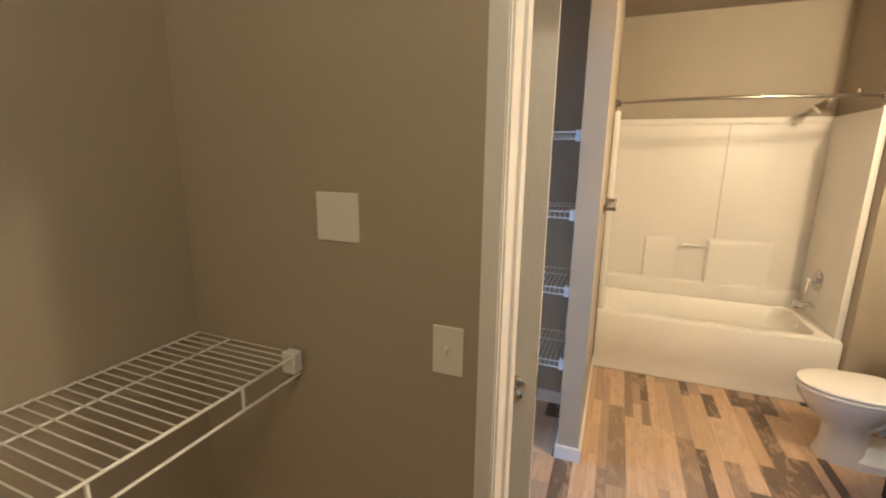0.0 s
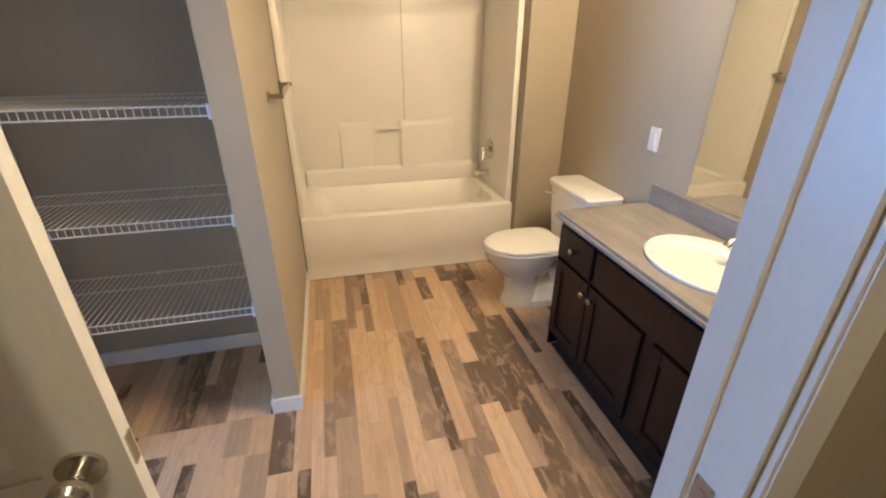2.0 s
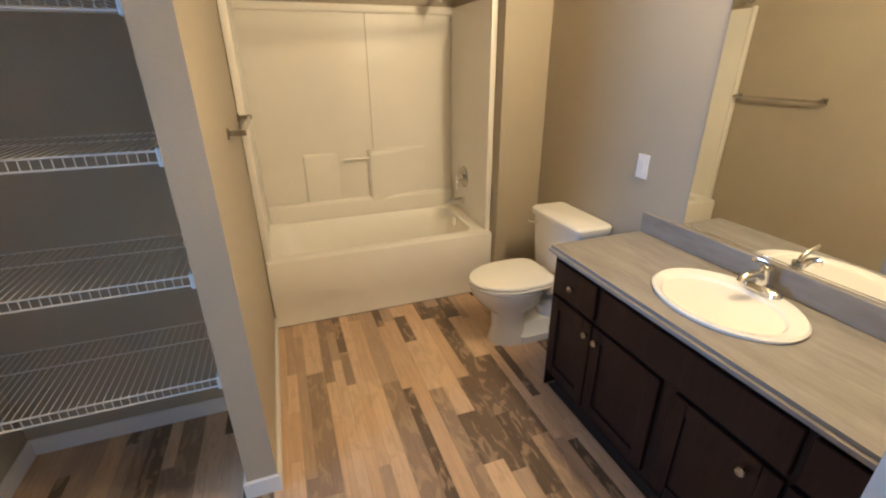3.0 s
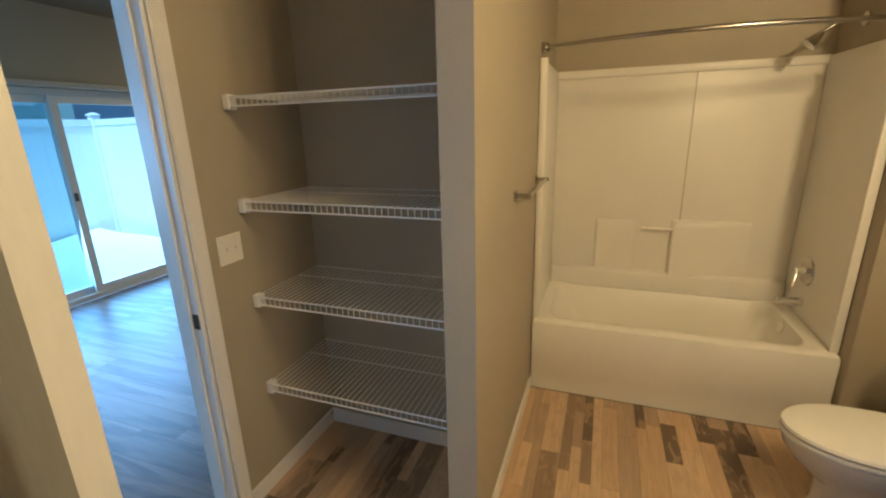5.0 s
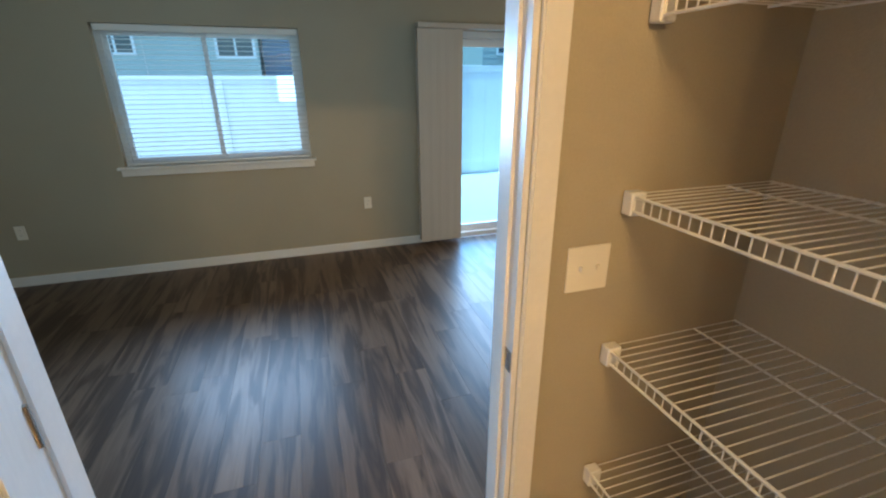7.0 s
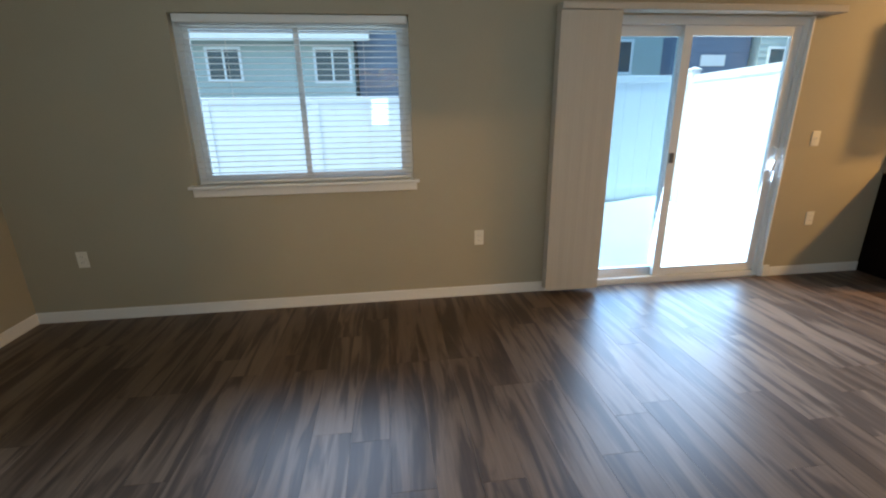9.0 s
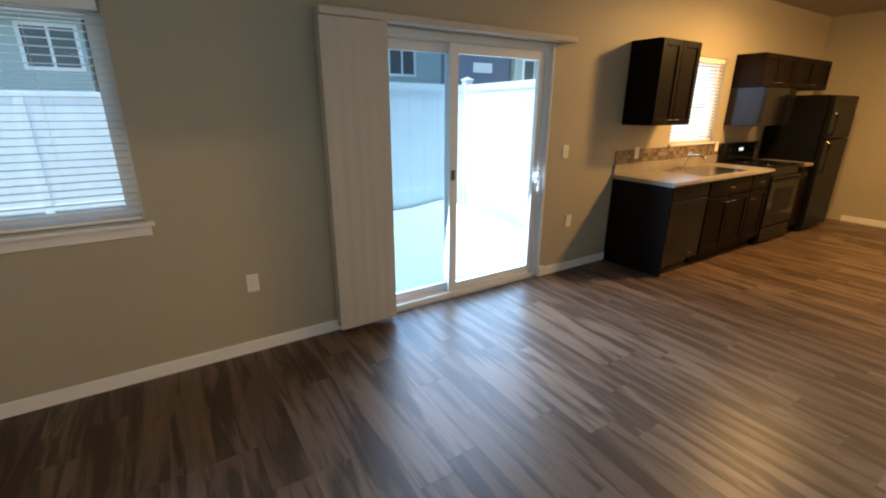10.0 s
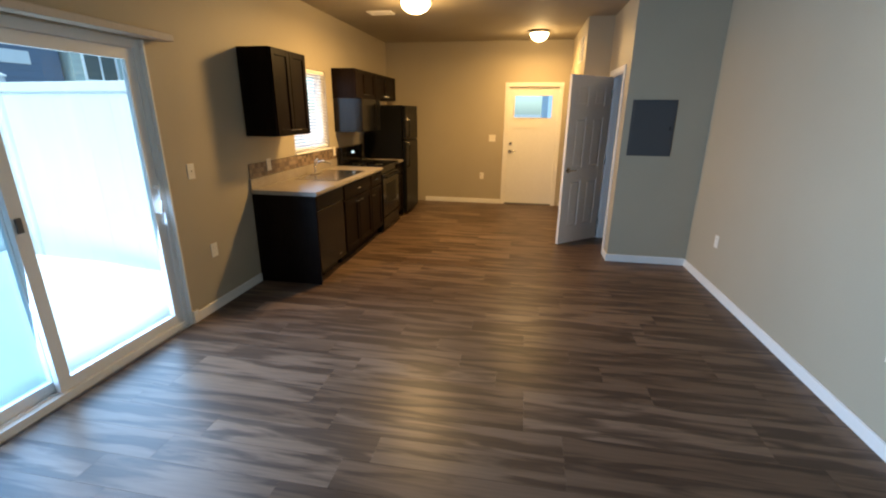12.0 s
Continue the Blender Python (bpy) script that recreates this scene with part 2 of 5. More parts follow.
def add_box(bm, x0, x1, y0, y1, z0, z1, m=None):
    vs = [bm.verts.new((x, y, z)) for x in (x0, x1) for y in (y0, y1) for z in (z0, z1)]
    if m is not None:
        for v in vs:
            v.co = m @ v.co
    for f in ((0, 1, 3, 2), (4, 6, 7, 5), (0, 4, 5, 1), (2, 3, 7, 6), (0, 2, 6, 4), (1, 5, 7, 3)):
        bm.faces.new([vs[i] for i in f])
    return bm


def box(x0, x1, y0, y1, z0, z1, bevel=0.0, seg=1):
    bm = add_box(bmesh.new(), x0, x1, y0, y1, z0, z1)
    if bevel:
        bmesh.ops.bevel(bm, geom=list(bm.edges), offset=bevel, segments=seg, affect="EDGES", profile=0.5)
    return bm


def boxes(rows):
    bm = bmesh.new()
    for r in rows:
        add_box(bm, *r)
    return bm


def add_rod(bm, a, b, r, sides=6, r2=None):
    a, b = Vector(a), Vector(b)
    m = Matrix.Translation((a + b) / 2) @ (b - a).to_track_quat("Z", "Y").to_matrix().to_4x4()
    bmesh.ops.create_cone(bm, cap_ends=True, segments=sides, radius1=r, radius2=r if r2 is None else r2, depth=(b - a).length, matrix=m)
    return bm


def rod(a, b, r, sides=12, r2=None):
    return add_rod(bmesh.new(), a, b, r, sides, r2)


def loft(rings, close=True):
    """A skin over rings of points with equal counts, capped at both ends."""
    bm = bmesh.new()
    vv = [[bm.verts.new(p) for p in ring] for ring in rings]
    n = len(vv[0])
    for a, b in zip(vv, vv[1:]):
        for i in range(n):
            bm.faces.new((a[i], a[(i + 1) % n], b[(i + 1) % n], b[i]))
    if close:
        bm.faces.new(vv[0])
        bm.faces.new(vv[-1])
    return bm


def oval(cx, cy, z, rx, ry, n=32, power=2.0):
    out = []
    for i in range(n):
        a = 2 * math.pi * i / n
        c, s = math.cos(a), math.sin(a)
        out.append((cx + rx * math.copysign(abs(c) ** (2 / power), c), cy + ry * math.copysign(abs(s) ** (2 / power), s), z))
    return out


def tube(points, r, sides=8):
    """A round bar through points."""
    pts = [Vector(p) for p in points]
    rings = []
    for i, p in enumerate(pts):
        d = (pts[min(i + 1, len(pts) - 1)] - pts[max(i - 1, 0)]).normalized()
        q = d.to_track_quat("Z", "Y")
        rings.append([p + q @ Vector((r * math.cos(2 * math.pi * k / sides), r * math.sin(2 * math.pi * k / sides), 0)) for k in range(sides)])
    return loft(rings)


def structure(name, bm, material, label):
    return tagged(link(name, bm, material), label, kind="structure")


# ---- floors, walls, ceilings ----
H = 2.75
structure("ground", box(-400, 400, -400, 400, -0.30, -0.16), GROUND, "pale gravel ground around the building")
structure("floor", box(-3.73, 2.55, -0.07, 10.955, -0.15, -0.006), GROUT, "dark underlay below vinyl planks")


def wall_x(name, x0, x1, y0, y1, holes, label, top=H):
    """A wall along y with openings (y0, y1, z0, z1)."""
    rows, at = [], y0
    for a, b, lo, hi in holes:
        rows.append((x0, x1, at, a, -0.15, top))
        if lo > 0:
            rows.append((x0, x1, a, b, -0.15, lo))
        rows.append((x0, x1, a, b, hi, top))
        at = b
    rows.append((x0, x1, at, y1, -0.15, top))
    return structure(name, boxes(rows), WALL, label)


def wall_y(name, y0, y1, x0, x1, holes, label, top=H):
    rows, at = [], x0
    for a, b, lo, hi in holes:
        rows.append((at, a, y0, y1, -0.15, top))
        rows.append((a, b, y0, y1, hi, top))
        at = b
    rows.append((at, x1, y0, y1, -0.15, top))
    return structure(name, boxes(rows), WALL, label)


WIN = (1.17, 2.66, 0.925, 2.02)
SLD = (3.80, 5.66, 0.0, 2.04)
KWN = (7.50, 8.39, 1.14, 2.07)
wall_x("wall_west", -3.88, -3.73, -0.22, 11.10, [WIN, SLD, KWN], "greige painted outer wall with windows and sliding door")
wall_y("wall_south", -0.22, -0.07, -3.73, 2.55, [], "greige painted end wall of the living room")
wall_y("wall_north", 10.955, 11.10, -3.73, 2.70, [(-1.55, -0.70, 0, 2.035)], "greige painted wall with the entrance door")
wall_x("wall_bath", -0.42, -0.30, -0.07, 3.84, [(2.035, 3.03, 0, 2.04)], "greige painted wall with the bathroom doorway")
wall_y("wall_alcove", 3.73, 3.84, -0.30, 0.602, [], "greige painted back of the linen alcove")
wall_x("wall_stub", 0.602, 0.712, 3.18, 3.84, [], "greige painted short wall beside the linen alcove")
wall_x("wall_long", 0.587, 0.712, 3.84, 10.955, [], "greige painted wall between bathroom and living room")
wall_y("wall_closet", 1.82, 1.94, -0.30, 2.55, [(0.575, 1.46, 0, 2.04)], "greige painted wall with the closet doorway")
wall_x("wall_east", 2.55, 2.70, -0.22, 10.955, [], "greige painted wall behind vanity and toilet")
wall_y("wall_tub", 5.17, 5.29, 0.712, 2.55, [], "greige painted wall behind the bathtub")
structure("wall_wing", box(2.235, 2.55, 4.34, 5.17, -0.15, H), WALL, "greige painted short wall at the tub's foot")
wall_y("wall_panel", 7.93, 8.05, -0.24, 0.587, [], "greige painted wall with the breaker panel")
wall_x("wall_store", -0.24, -0.12, 8.05, 9.15, [(8.19, 8.93, 0, 2.04)], "greige painted wall with the storage doorway")
wall_y("wall_jog", 9.15, 9.27, -0.55, -0.12, [], "greige painted jog of wall by the entrance")
wall_x("wall_entry", -0.55, -0.43, 9.27, 10.955, [], "greige painted wall beside the entrance")
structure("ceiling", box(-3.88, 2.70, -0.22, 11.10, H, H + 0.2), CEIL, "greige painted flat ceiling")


def baseboard(x0, x1, y0, y1):
    """A white board, chamfered along its top."""
    bm = add_box(bmesh.new(), x0, x1, y0, y1, 0, 0.082)
    top = [e for e in bm.edges if all(v.co.z > 0.08 for v in e.verts)]
    bmesh.ops.bevel(bm, geom=top, offset=0.005, segments=2, affect="EDGES")
    structure("baseboard", bm, TRIM, "white painted baseboard along the wall")


BB = 0.013
for y0, y1 in ((-0.07, 3.79), (5.72, 6.60)):
    baseboard(-3.73, -3.73 + BB, y0, y1)
baseboard(-3.717, -0.433, -0.07, -0.07 + BB)
baseboard(-0.433, -0.42, -0.057, 1.97)
baseboard(-0.433, -0.42, 3.10, 3.84)
baseboard(-0.433, 0.574, 3.84, 3.853)
baseboard(0.574, 0.587, 3.853, 7.917)
baseboard(-0.24, 0.574, 7.917, 7.93)
baseboard(-0.253, -0.24, 7.917, 8.125)
baseboard(-0.253, -0.24, 8.995, 9.137)
baseboard(-0.55, -0.24, 9.137, 9.15)
baseboard(-0.563, -0.55, 9.137, 10.955)
baseboard(-3.02, -1.615, 10.942, 10.955)
baseboard(-0.30, -0.287, 3.095, 3.73)
baseboard(-0.287, 0.589, 3.717, 3.73)
baseboard(0.589, 0.602, 3.18, 3.717)
baseboard(0.589, 0.725, 3.167, 3.18)
baseboard(0.712, 0.725, 3.18, 4.385)
baseboard(2.235, 2.537, 4.327, 4.34)
baseboard(2.537, 2.55, 3.40, 4.34)
baseboard(-0.30, 0.505, 1.94, 1.953)
baseboard(-0.30, 0.542, 1.807, 1.82)
baseboard(-0.30, -0.287, -0.07, 1.807)


# ---- doorways ----
def casing(name, axis, face, side, a, b, top, wide=0.062, thick=0.016, wide_b=None):
    """White casing on one side of an opening. axis: the way the wall runs; face: the wall face; side: which way it stands proud."""
    f0, f1 = sorted((face, face + side * thick))
    bm = bmesh.new()
    for lo, hi, z0, z1 in ((a - wide, a, 0, top + wide), (b, b + (wide_b or wide), 0, top + wide), (a, b, top, top + wide)):
        if axis == "x":
            add_box(bm, lo, hi, f0, f1, z0, z1)
        else:
            add_box(bm, f0, f1, lo, hi, z0, z1)
    bmesh.ops.bevel(bm, geom=list(bm.edges), offset=0.004, segments=2, affect="EDGES")
    structure(name, bm, TRIM, "white painted door casing")


def jamb(axis, w0, w1, a, b, top, strike_at=None, stop=None):
    """White lining of an opening, its stop, and a metal strike plate."""
    t, lip = 0.014, 0.008
    bm = bmesh.new()
    mid = (w0 + w1) / 2
    s0, s1 = stop or (mid - 0.017, mid + 0.017)
    rows = [(a, a + t, 0, top), (b - t, b, 0, top), (a + t, b - t, top - t, top)]
    for lo, hi, z0, z1 in rows:
        if axis == "x":
            add_box(bm, lo, hi, w0, w1, z0, z1)
        else:
            add_box(bm, w0, w1, lo, hi, z0, z1)
    for lo, hi, z0, z1 in [(a + t, a + t + lip, 0, top - t), (b - t - lip, b - t, 0, top - t), (a + t + lip, b - t - lip, top - t - lip, top - t)]:
        if axis == "x":
            add_box(bm, lo, hi, s0, s1, z0, z1)
        else:
            add_box(bm, s0, s1, lo, hi, z0, z1)
    ob = structure("trim", bm, TRIM, "white painted door lining with stop")
    if strike_at:
        x, y, z, turn = strike_at
        s = part("strike_plate", boxes([(-0.0015, 0.0015, -0.016, 0.016, -0.03, 0.03), (-0.0022, 0.0005, -0.007, 0.007, -0.012, 0.012)]), NICKEL, ob, "brushed metal strike plate")
        s.matrix_basis = pose(x, y, z, 0, 0, turn)
    return ob


casing("trim", "x", 1.82, -1, 0.585, 1.455, 2.04, 0.042, 0.016, 0.062)
casing("trim", "x", 1.94, 1, 0.556, 1.466, 2.046, 0.050, 0.011, 0.057)
jamb("x", 1.82, 1.94, 0.575, 1.46, 2.04, (1.4455, 1.868, 0.95, 0), (1.892, 1.937))
casing("trim", "y", -0.30, 1, 2.035, 3.03, 2.04)
casing("trim", "y", -0.42, -1, 2.035, 3.03, 2.04)
jamb("y", -0.42, -0.30, 2.035, 3.03, 2.04, (-0.322, 3.0155, 0.93, 90))
casing("trim", "y", -0.24, -1, 8.19, 8.93, 2.04)
jamb("y", -0.24, -0.12, 8.19, 8.93, 2.04)
casing("trim", "x", 10.955, -1, -1.55, -0.70, 2.035)
jamb("x", 10.955, 11.10, -1.55, -0.70, 2.035)


def knob(parent, m, lever=False, material=None):
    material = material or KNOB
    ob = part("door_handle", rod((0, 0, 0), (0, 0, 0.008), 0.032, 24), material, parent, "brushed nickel handle", True)
    ob.matrix_basis = m
    if lever:
        bm = rod((0, 0, 0.008), (0, 0, 0.045), 0.011, 14)
        add_rod(bm, (0.01, 0, 0.045), (-0.10, 0, 0.045), 0.008, 10, 0.006)
    else:
        prof = ((0.008, 0.012), (0.03, 0.012), (0.036, 0.020), (0.046, 0.027), (0.056, 0.027), (0.064, 0.020), (0.066, 0.008))
        bm = loft([oval(0, 0, z, r, r, 24) for z, r in prof])
    part("grip", bm, material, ob, smooth=True)
    return ob


def panel_door(name, w, h, t, panels, material, label, both=True):
    """A moulded leaf: hinge edge at x = 0, bottom at z = 0, faces at y = 0 and y = t; panels (x0, x1, z0, z1) sunk with a raised field."""
    top = tagged(new(name), label, "door")
    bm = bmesh.new()
    add_box(bm, 0, w, 0.006, t - 0.006, 0, h)
    xs = sorted({0, w, *[p[0] for p in panels], *[p[1] for p in panels]})
    zs = sorted({0, h, *[p[2] for p in panels], *[p[3] for p in panels]})
    for xa, xb in zip(xs, xs[1:]):
        for za, zb in zip(zs, zs[1:]):
            cx, cz = (xa + xb) / 2, (za + zb) / 2
            if not any(p[0] < cx < p[1] and p[2] < cz < p[3] for p in panels):
                add_box(bm, xa, xb, -0.0, 0.006, za, zb)
                add_box(bm, xa, xb, t - 0.006, t, za, zb)
    part("leaf", bm, material, top)
    for p in panels:
        for y0, y1 in ((0.001, 0.006), (t - 0.006, t - 0.001)):
            f = box(p[0] + 0.025, p[1] - 0.025, y0, y1, p[2] + 0.025, p[3] - 0.025)
            face = [v for v in f.verts if (v.co.y < 0.003 if y0 < 0.003 else v.co.y > t - 0.003)]
            c = Vector(((p[0] + p[1]) / 2, 0, (p[2] + p[3]) / 2))
            for v in face:
                v.co.x += 0.014 if v.co.x < c.x else -0.014
                v.co.z += 0.014 if v.co.z < c.z else -0.014
            part("panel", f, material, top)
    for z in (0.22, h / 2, h - 0.2):
        part("hinge", rod((-0.004, t, z - 0.045), (-0.004, t, z + 0.045), 0.006, 10), NICKEL, top, "nickel hinge", True)
    return top


def six_panels(w):
    e, g = 0.11, 0.10
    m = (w - 2 * e - g) / 2
    cols = [(e, e + m), (e + m + g, w - e)]
    return [(a, b, lo, hi) for a, b in cols for lo, hi in ((0.22, 0.80), (0.95, 1.55), (1.68, 1.90))]


bath_door = panel_door("door_1", 0.90, 2.02, 0.035, six_panels(0.90), DOORW, "white moulded panel door standing open into the bathroom")
bath_door.matrix_world = pose(-0.275, 2.045, 0.012, 0, 0, 5.5)
knob(bath_door, pose(0.84, 0, 0.955, 90))
knob(bath_door, pose(0.84, 0.035, 0.955, -90))
part("latch", box(0.898, 0.903, 0.008, 0.027, 0.925, 0.985), NICKEL, bath_door, "nickel latch plate")

store_door = panel_door("door_2", 0.70, 2.02, 0.035, six_panels(0.70), DOORW, "white six-panel storage door standing half open")
store_door.matrix_world = pose(-0.245, 8.925, 0.012, 0, 0, 180 + 41)
knob(store_door, pose(0.64, 0, 0.93, 90), True)
knob(store_door, pose(0.64, 0.035, 0.93, -90) @ pose(0, 0, 0, 0, 0, 0), True)

# entrance door: lite above, two tall panels below
entry = tagged(new("door_3"), "white entrance door with a small top window, closed", "door")
entry.matrix_world = pose(-1.536, 10.99, 0.015)
W2, H2 = 0.822, 2.0
bm = bmesh.new()
holes = [(0.085, 0.735, 1.50, 1.88), (0.10, 0.37, 0.20, 1.33), (0.45, 0.72, 0.20, 1.33)]
for a, b, lo, hi in ((0, W2, 0, 0.20), (0, W2, 1.33, 1.50), (0, W2, 1.88, H2), (0, 0.10, 0.20, 1.33), (0.37, 0.45, 0.20, 1.33), (0.72, W2, 0.20, 1.33), (0, 0.085, 1.50, 1.88), (0.735, W2, 1.50, 1.88)):
    add_box(bm, a, b, 0, 0.044, lo, hi)
part("leaf", bm, DOORW, entry)
for a, b, lo, hi in holes[1:]:
    f = box(a, b, 0.007, 0.037, lo, hi)
    part("panel", f, DOORW, entry)
bm = boxes([(0.07, 0.75, -0.008, 0, 1.485, 1.51), (0.07, 0.75, -0.008, 0, 1.87, 1.895), (0.07, 0.095, -0.008, 0, 1.51, 1.87), (0.725, 0.75, -0.008, 0, 1.51, 1.87)])
part("window_frame", bm, DOORW, entry)
g = part("pane", box(0.085, 0.735, 0.018, 0.024, 1.50, 1.88), GLASS, entry, "glass pane tinted with blue daylight")
g.visible_shadow = False
knob(entry, pose(0.055, 0, 0.93, 90, 0, 0) @ pose(0, 0, 0, 0, 0, 180), True)
part("deadbolt", loft([oval(0.055, 1.07, 0, 0.027, 0.027, 20), oval(0.055, 1.07, 0.02, 0.022, 0.022, 20)]), NICKEL, entry, "nickel deadbolt", True).matrix_basis = pose(0, 0, 0, 90)
for z in (0.25, 1.0, 1.75):
    part("hinge", rod((W2 + 0.006, -0.004, z - 0.05), (W2 + 0.006, -0.004, z + 0.05), 0.007, 10), NICKEL, entry, "nickel hinge", True)
part("threshold", box(0, W2, -0.06, 0.05, -0.014, 0.006), RUBBER, entry, "dark metal threshold")


# ---- windows of the west wall ----
def slide_window(name, y0, y1, z0, z1, label):
    """Two-sash vinyl slider set in the wall's depth."""
    top = tagged(new(name), label, "window", kind="structure")
    x0, x1, f = -3.86, -3.79, 0.045
    part("window_frame", boxes([(x0, x1, y0, y0 + f, z0, z1), (x0, x1, y1 - f, y1, z0, z1), (x0, x1, y0 + f, y1 - f, z0, z0 + f), (x0, x1, y0 + f, y1 - f, z1 - f, z1)]), VINYL, top)
    mid = (y0 + y1) / 2
    for a, b, xo in ((y0 + f, mid + 0.02, -3.832), (mid - 0.02, y1 - f, -3.855)):
        s = 0.034
        sash = part("sash", boxes([(xo, xo + 0.022, a, a + s, z0 + f, z1 - f), (xo, xo + 0.022, b - s, b, z0 + f, z1 - f), (xo, xo + 0.022, a + s, b - s, z0 + f, z0 + f + s), (xo, xo + 0.022, a + s, b - s, z1 - f - s, z1 - f)]), VINYL, top)
        p = part("pane", box(xo + 0.008, xo + 0.013, a + s, b - s, z0 + f + s, z1 - f - s), GLASS, sash, "glass pane tinted with blue daylight")
        p.visible_shadow = False
    return top


win1 = slide_window("window_1", *WIN, "white vinyl sliding window with a wooden sill")
part("window_sill", box(-3.80, -3.685, WIN[0] - 0.05, WIN[1] + 0.04, WIN[2] - 0.001, WIN[2] + 0.021, 0.006, 2), TRIM, win1, "white painted sill")
part("apron", box(-3.73, -3.713, WIN[0] - 0.03, WIN[1] + 0.02, WIN[2] - 0.057, WIN[2] - 0.001, 0.004), TRIM, win1, "white painted apron")
win2 = slide_window("window_2", *KWN, "white vinyl kitchen window over the sink")
part("window_sill", box(-3.80, -3.70, KWN[0] - 0.02, KWN[1] + 0.02, KWN[2] - 0.001, KWN[2] + 0.02, 0.005, 2), TRIM, win2, "white painted sill")


def slat_blind(y0, y1, z0, z1, tilt, label, count):
    top = empty("window_blind", pose(-3.765, (y0 + y1) / 2, z0), label, "blind")
    w = (y1 - y0) / 2
    h = z1 - z0
    part("headrail", box(-0.022, 0.028, -w, w, h - 0.05, h, 0.004), SLAT, top)
    part("bottom_rail", box(-0.020, 0.020, -w, w, 0.0, 0.018, 0.004), SLAT, top)
    slat = None
    for k in range(count):
        z = 0.035 + (h - 0.10) * k / (count - 1)
        if slat is None:
            rings = [[(x, y, zz) for x, zz in ((-0.022, -0.0015), (0, 0.002), (0.022, -0.0015), (0, 0.0002))] for y in (-w, w)]
            slat = part("slat", loft(rings), SLAT, top)
            ob = slat
        else:
            ob = slat.copy()
            scene.collection.objects.link(ob)
        ob.matrix_basis = pose(0, 0, z, 0, tilt, 0)
    for y in (-0.6 * w, 0, 0.6 * w):
        part("cord", boxes([(-0.001, 0.001, y - 0.001, y + 0.001, 0.015, h - 0.05)]), SLAT, top)
    return top


slat_blind(WIN[0] + 0.02, WIN[1] - 0.012, WIN[2] + 0.03, WIN[3] - 0.004, 0, "white slatted blind lowered with open slats", 27)
slat_blind(KWN[0] + 0.015, KWN[1] - 0.015, KWN[2] + 0.03, KWN[3] - 0.004, 24, "white slatted blind in the kitchen window, half closed", 23)

# sliding patio door
slider = tagged(new("door_4"), "white vinyl sliding glass patio door, closed", "door", kind="structure")
y0, y1, z1 = SLD[0], SLD[1], SLD[3]
part("door_frame", boxes([(-3.87, -3.76, y0, y0 + 0.05, 0, z1), (-3.87, -3.76, y1 - 0.05, y1, 0, z1), (-3.87, -3.76, y0 + 0.05, y1 - 0.05, z1 - 0.055, z1), (-3.87, -3.76, y0 + 0.05, y1 - 0.05, -0.005, 0.045)]), VINYL, slider)
part("track", boxes([(-3.80, -3.795, y0 + 0.05, y1 - 0.05, 0.045, 0.058), (-3.84, -3.835, y0 + 0.05, y1 - 0.05, 0.045, 0.058)]), VINYL, slider)
for name, a, b, xo in (("fixed_panel", y0 + 0.05, 4.735, -3.855), ("sliding_panel", 4.665, y1 - 0.05, -3.812)):
    s = 0.07
    pn = part(name, boxes([(xo, xo + 0.036, a, a + s, 0.05, z1 - 0.057), (xo, xo + 0.036, b - s, b, 0.05, z1 - 0.057), (xo, xo + 0.036, a + s, b - s, 0.05, 0.05 + s), (xo, xo + 0.036, a + s, b - s, z1 - 0.057 - s, z1 - 0.057)]), VINYL, slider)
    p = part("pane", box(xo + 0.014, xo + 0.020, a + s, b - s, 0.05 + s, z1 - 0.057 - s), GLASS, pn, "glass pane tinted with blue daylight")
    p.visible_shadow = False
    if name == "sliding_panel":
        part("pull_handle", tube([(xo + 0.036, b - 0.035, 0.90), (xo + 0.07, b - 0.035, 0.92), (xo + 0.075, b - 0.035, 1.0), (xo + 0.07, b - 0.035, 1.08), (xo + 0.036, b - 0.035, 1.10)], 0.011, 10), VINYL, pn, "white pull handle", True)
        part("lock", box(xo + 0.036, xo + 0.048, a + 0.012, a + 0.045, 0.995, 1.075, 0.004), RUBBER, pn, "dark lock catch")
scr = part("screen", box(-3.872, -3.870, y0 + 0.05, 4.70, 0.06, z1 - 0.06), SCREEN, slider, "grey insect screen")
scr.visible_shadow = False
# sides of the opening
structure("trim", boxes([(-3.76, -3.727, y1 - 0.012, y1 + 0.001, 0, z1), (-3.735, -3.716, y1, y1 + 0.055, 0, 0.10)]), TRIM, "white painted reveal of the patio door")

vert = empty("vertical_blind", pose(-3.62, 3.87, 0.04), "beige vertical blind stacked open at the patio door", "blind")
part("headrail", box(-0.10, 0.005, -0.20, 1.93, 2.005, 2.05, 0.004), VANE, vert, "beige headrail")
vane = None
for k in range(16):
    if vane is None:
        rings = [[(x, y, z) for x, y in ((-0.044, 0.0), (0, 0.004), (0.044, 0.0), (0, 0.0025))] for z in (0.0, 2.0)]
        vane = ob = part("vane", loft(rings), VANE, vert)
    else:
        ob = vane.copy()
        scene.collection.objects.link(ob)
    ob.matrix_basis = pose(-0.05, -0.19 + 0.0265 * k, 0, 0, 0, 14 + (k % 3) * 3)
rings = [[(x, y, z) for x, y in ((0.0, -0.045), (0.0015, 0), (0.0, 0.045), (-0.0005, 0))] for z in (0.0, 2.0)]
for y in (-0.16, -0.075, 0.01, 0.095, 0.18):
    part("vane", loft([[(x, yy + y, z) for x, yy, z in r] for r in rings]), VANE, vert)


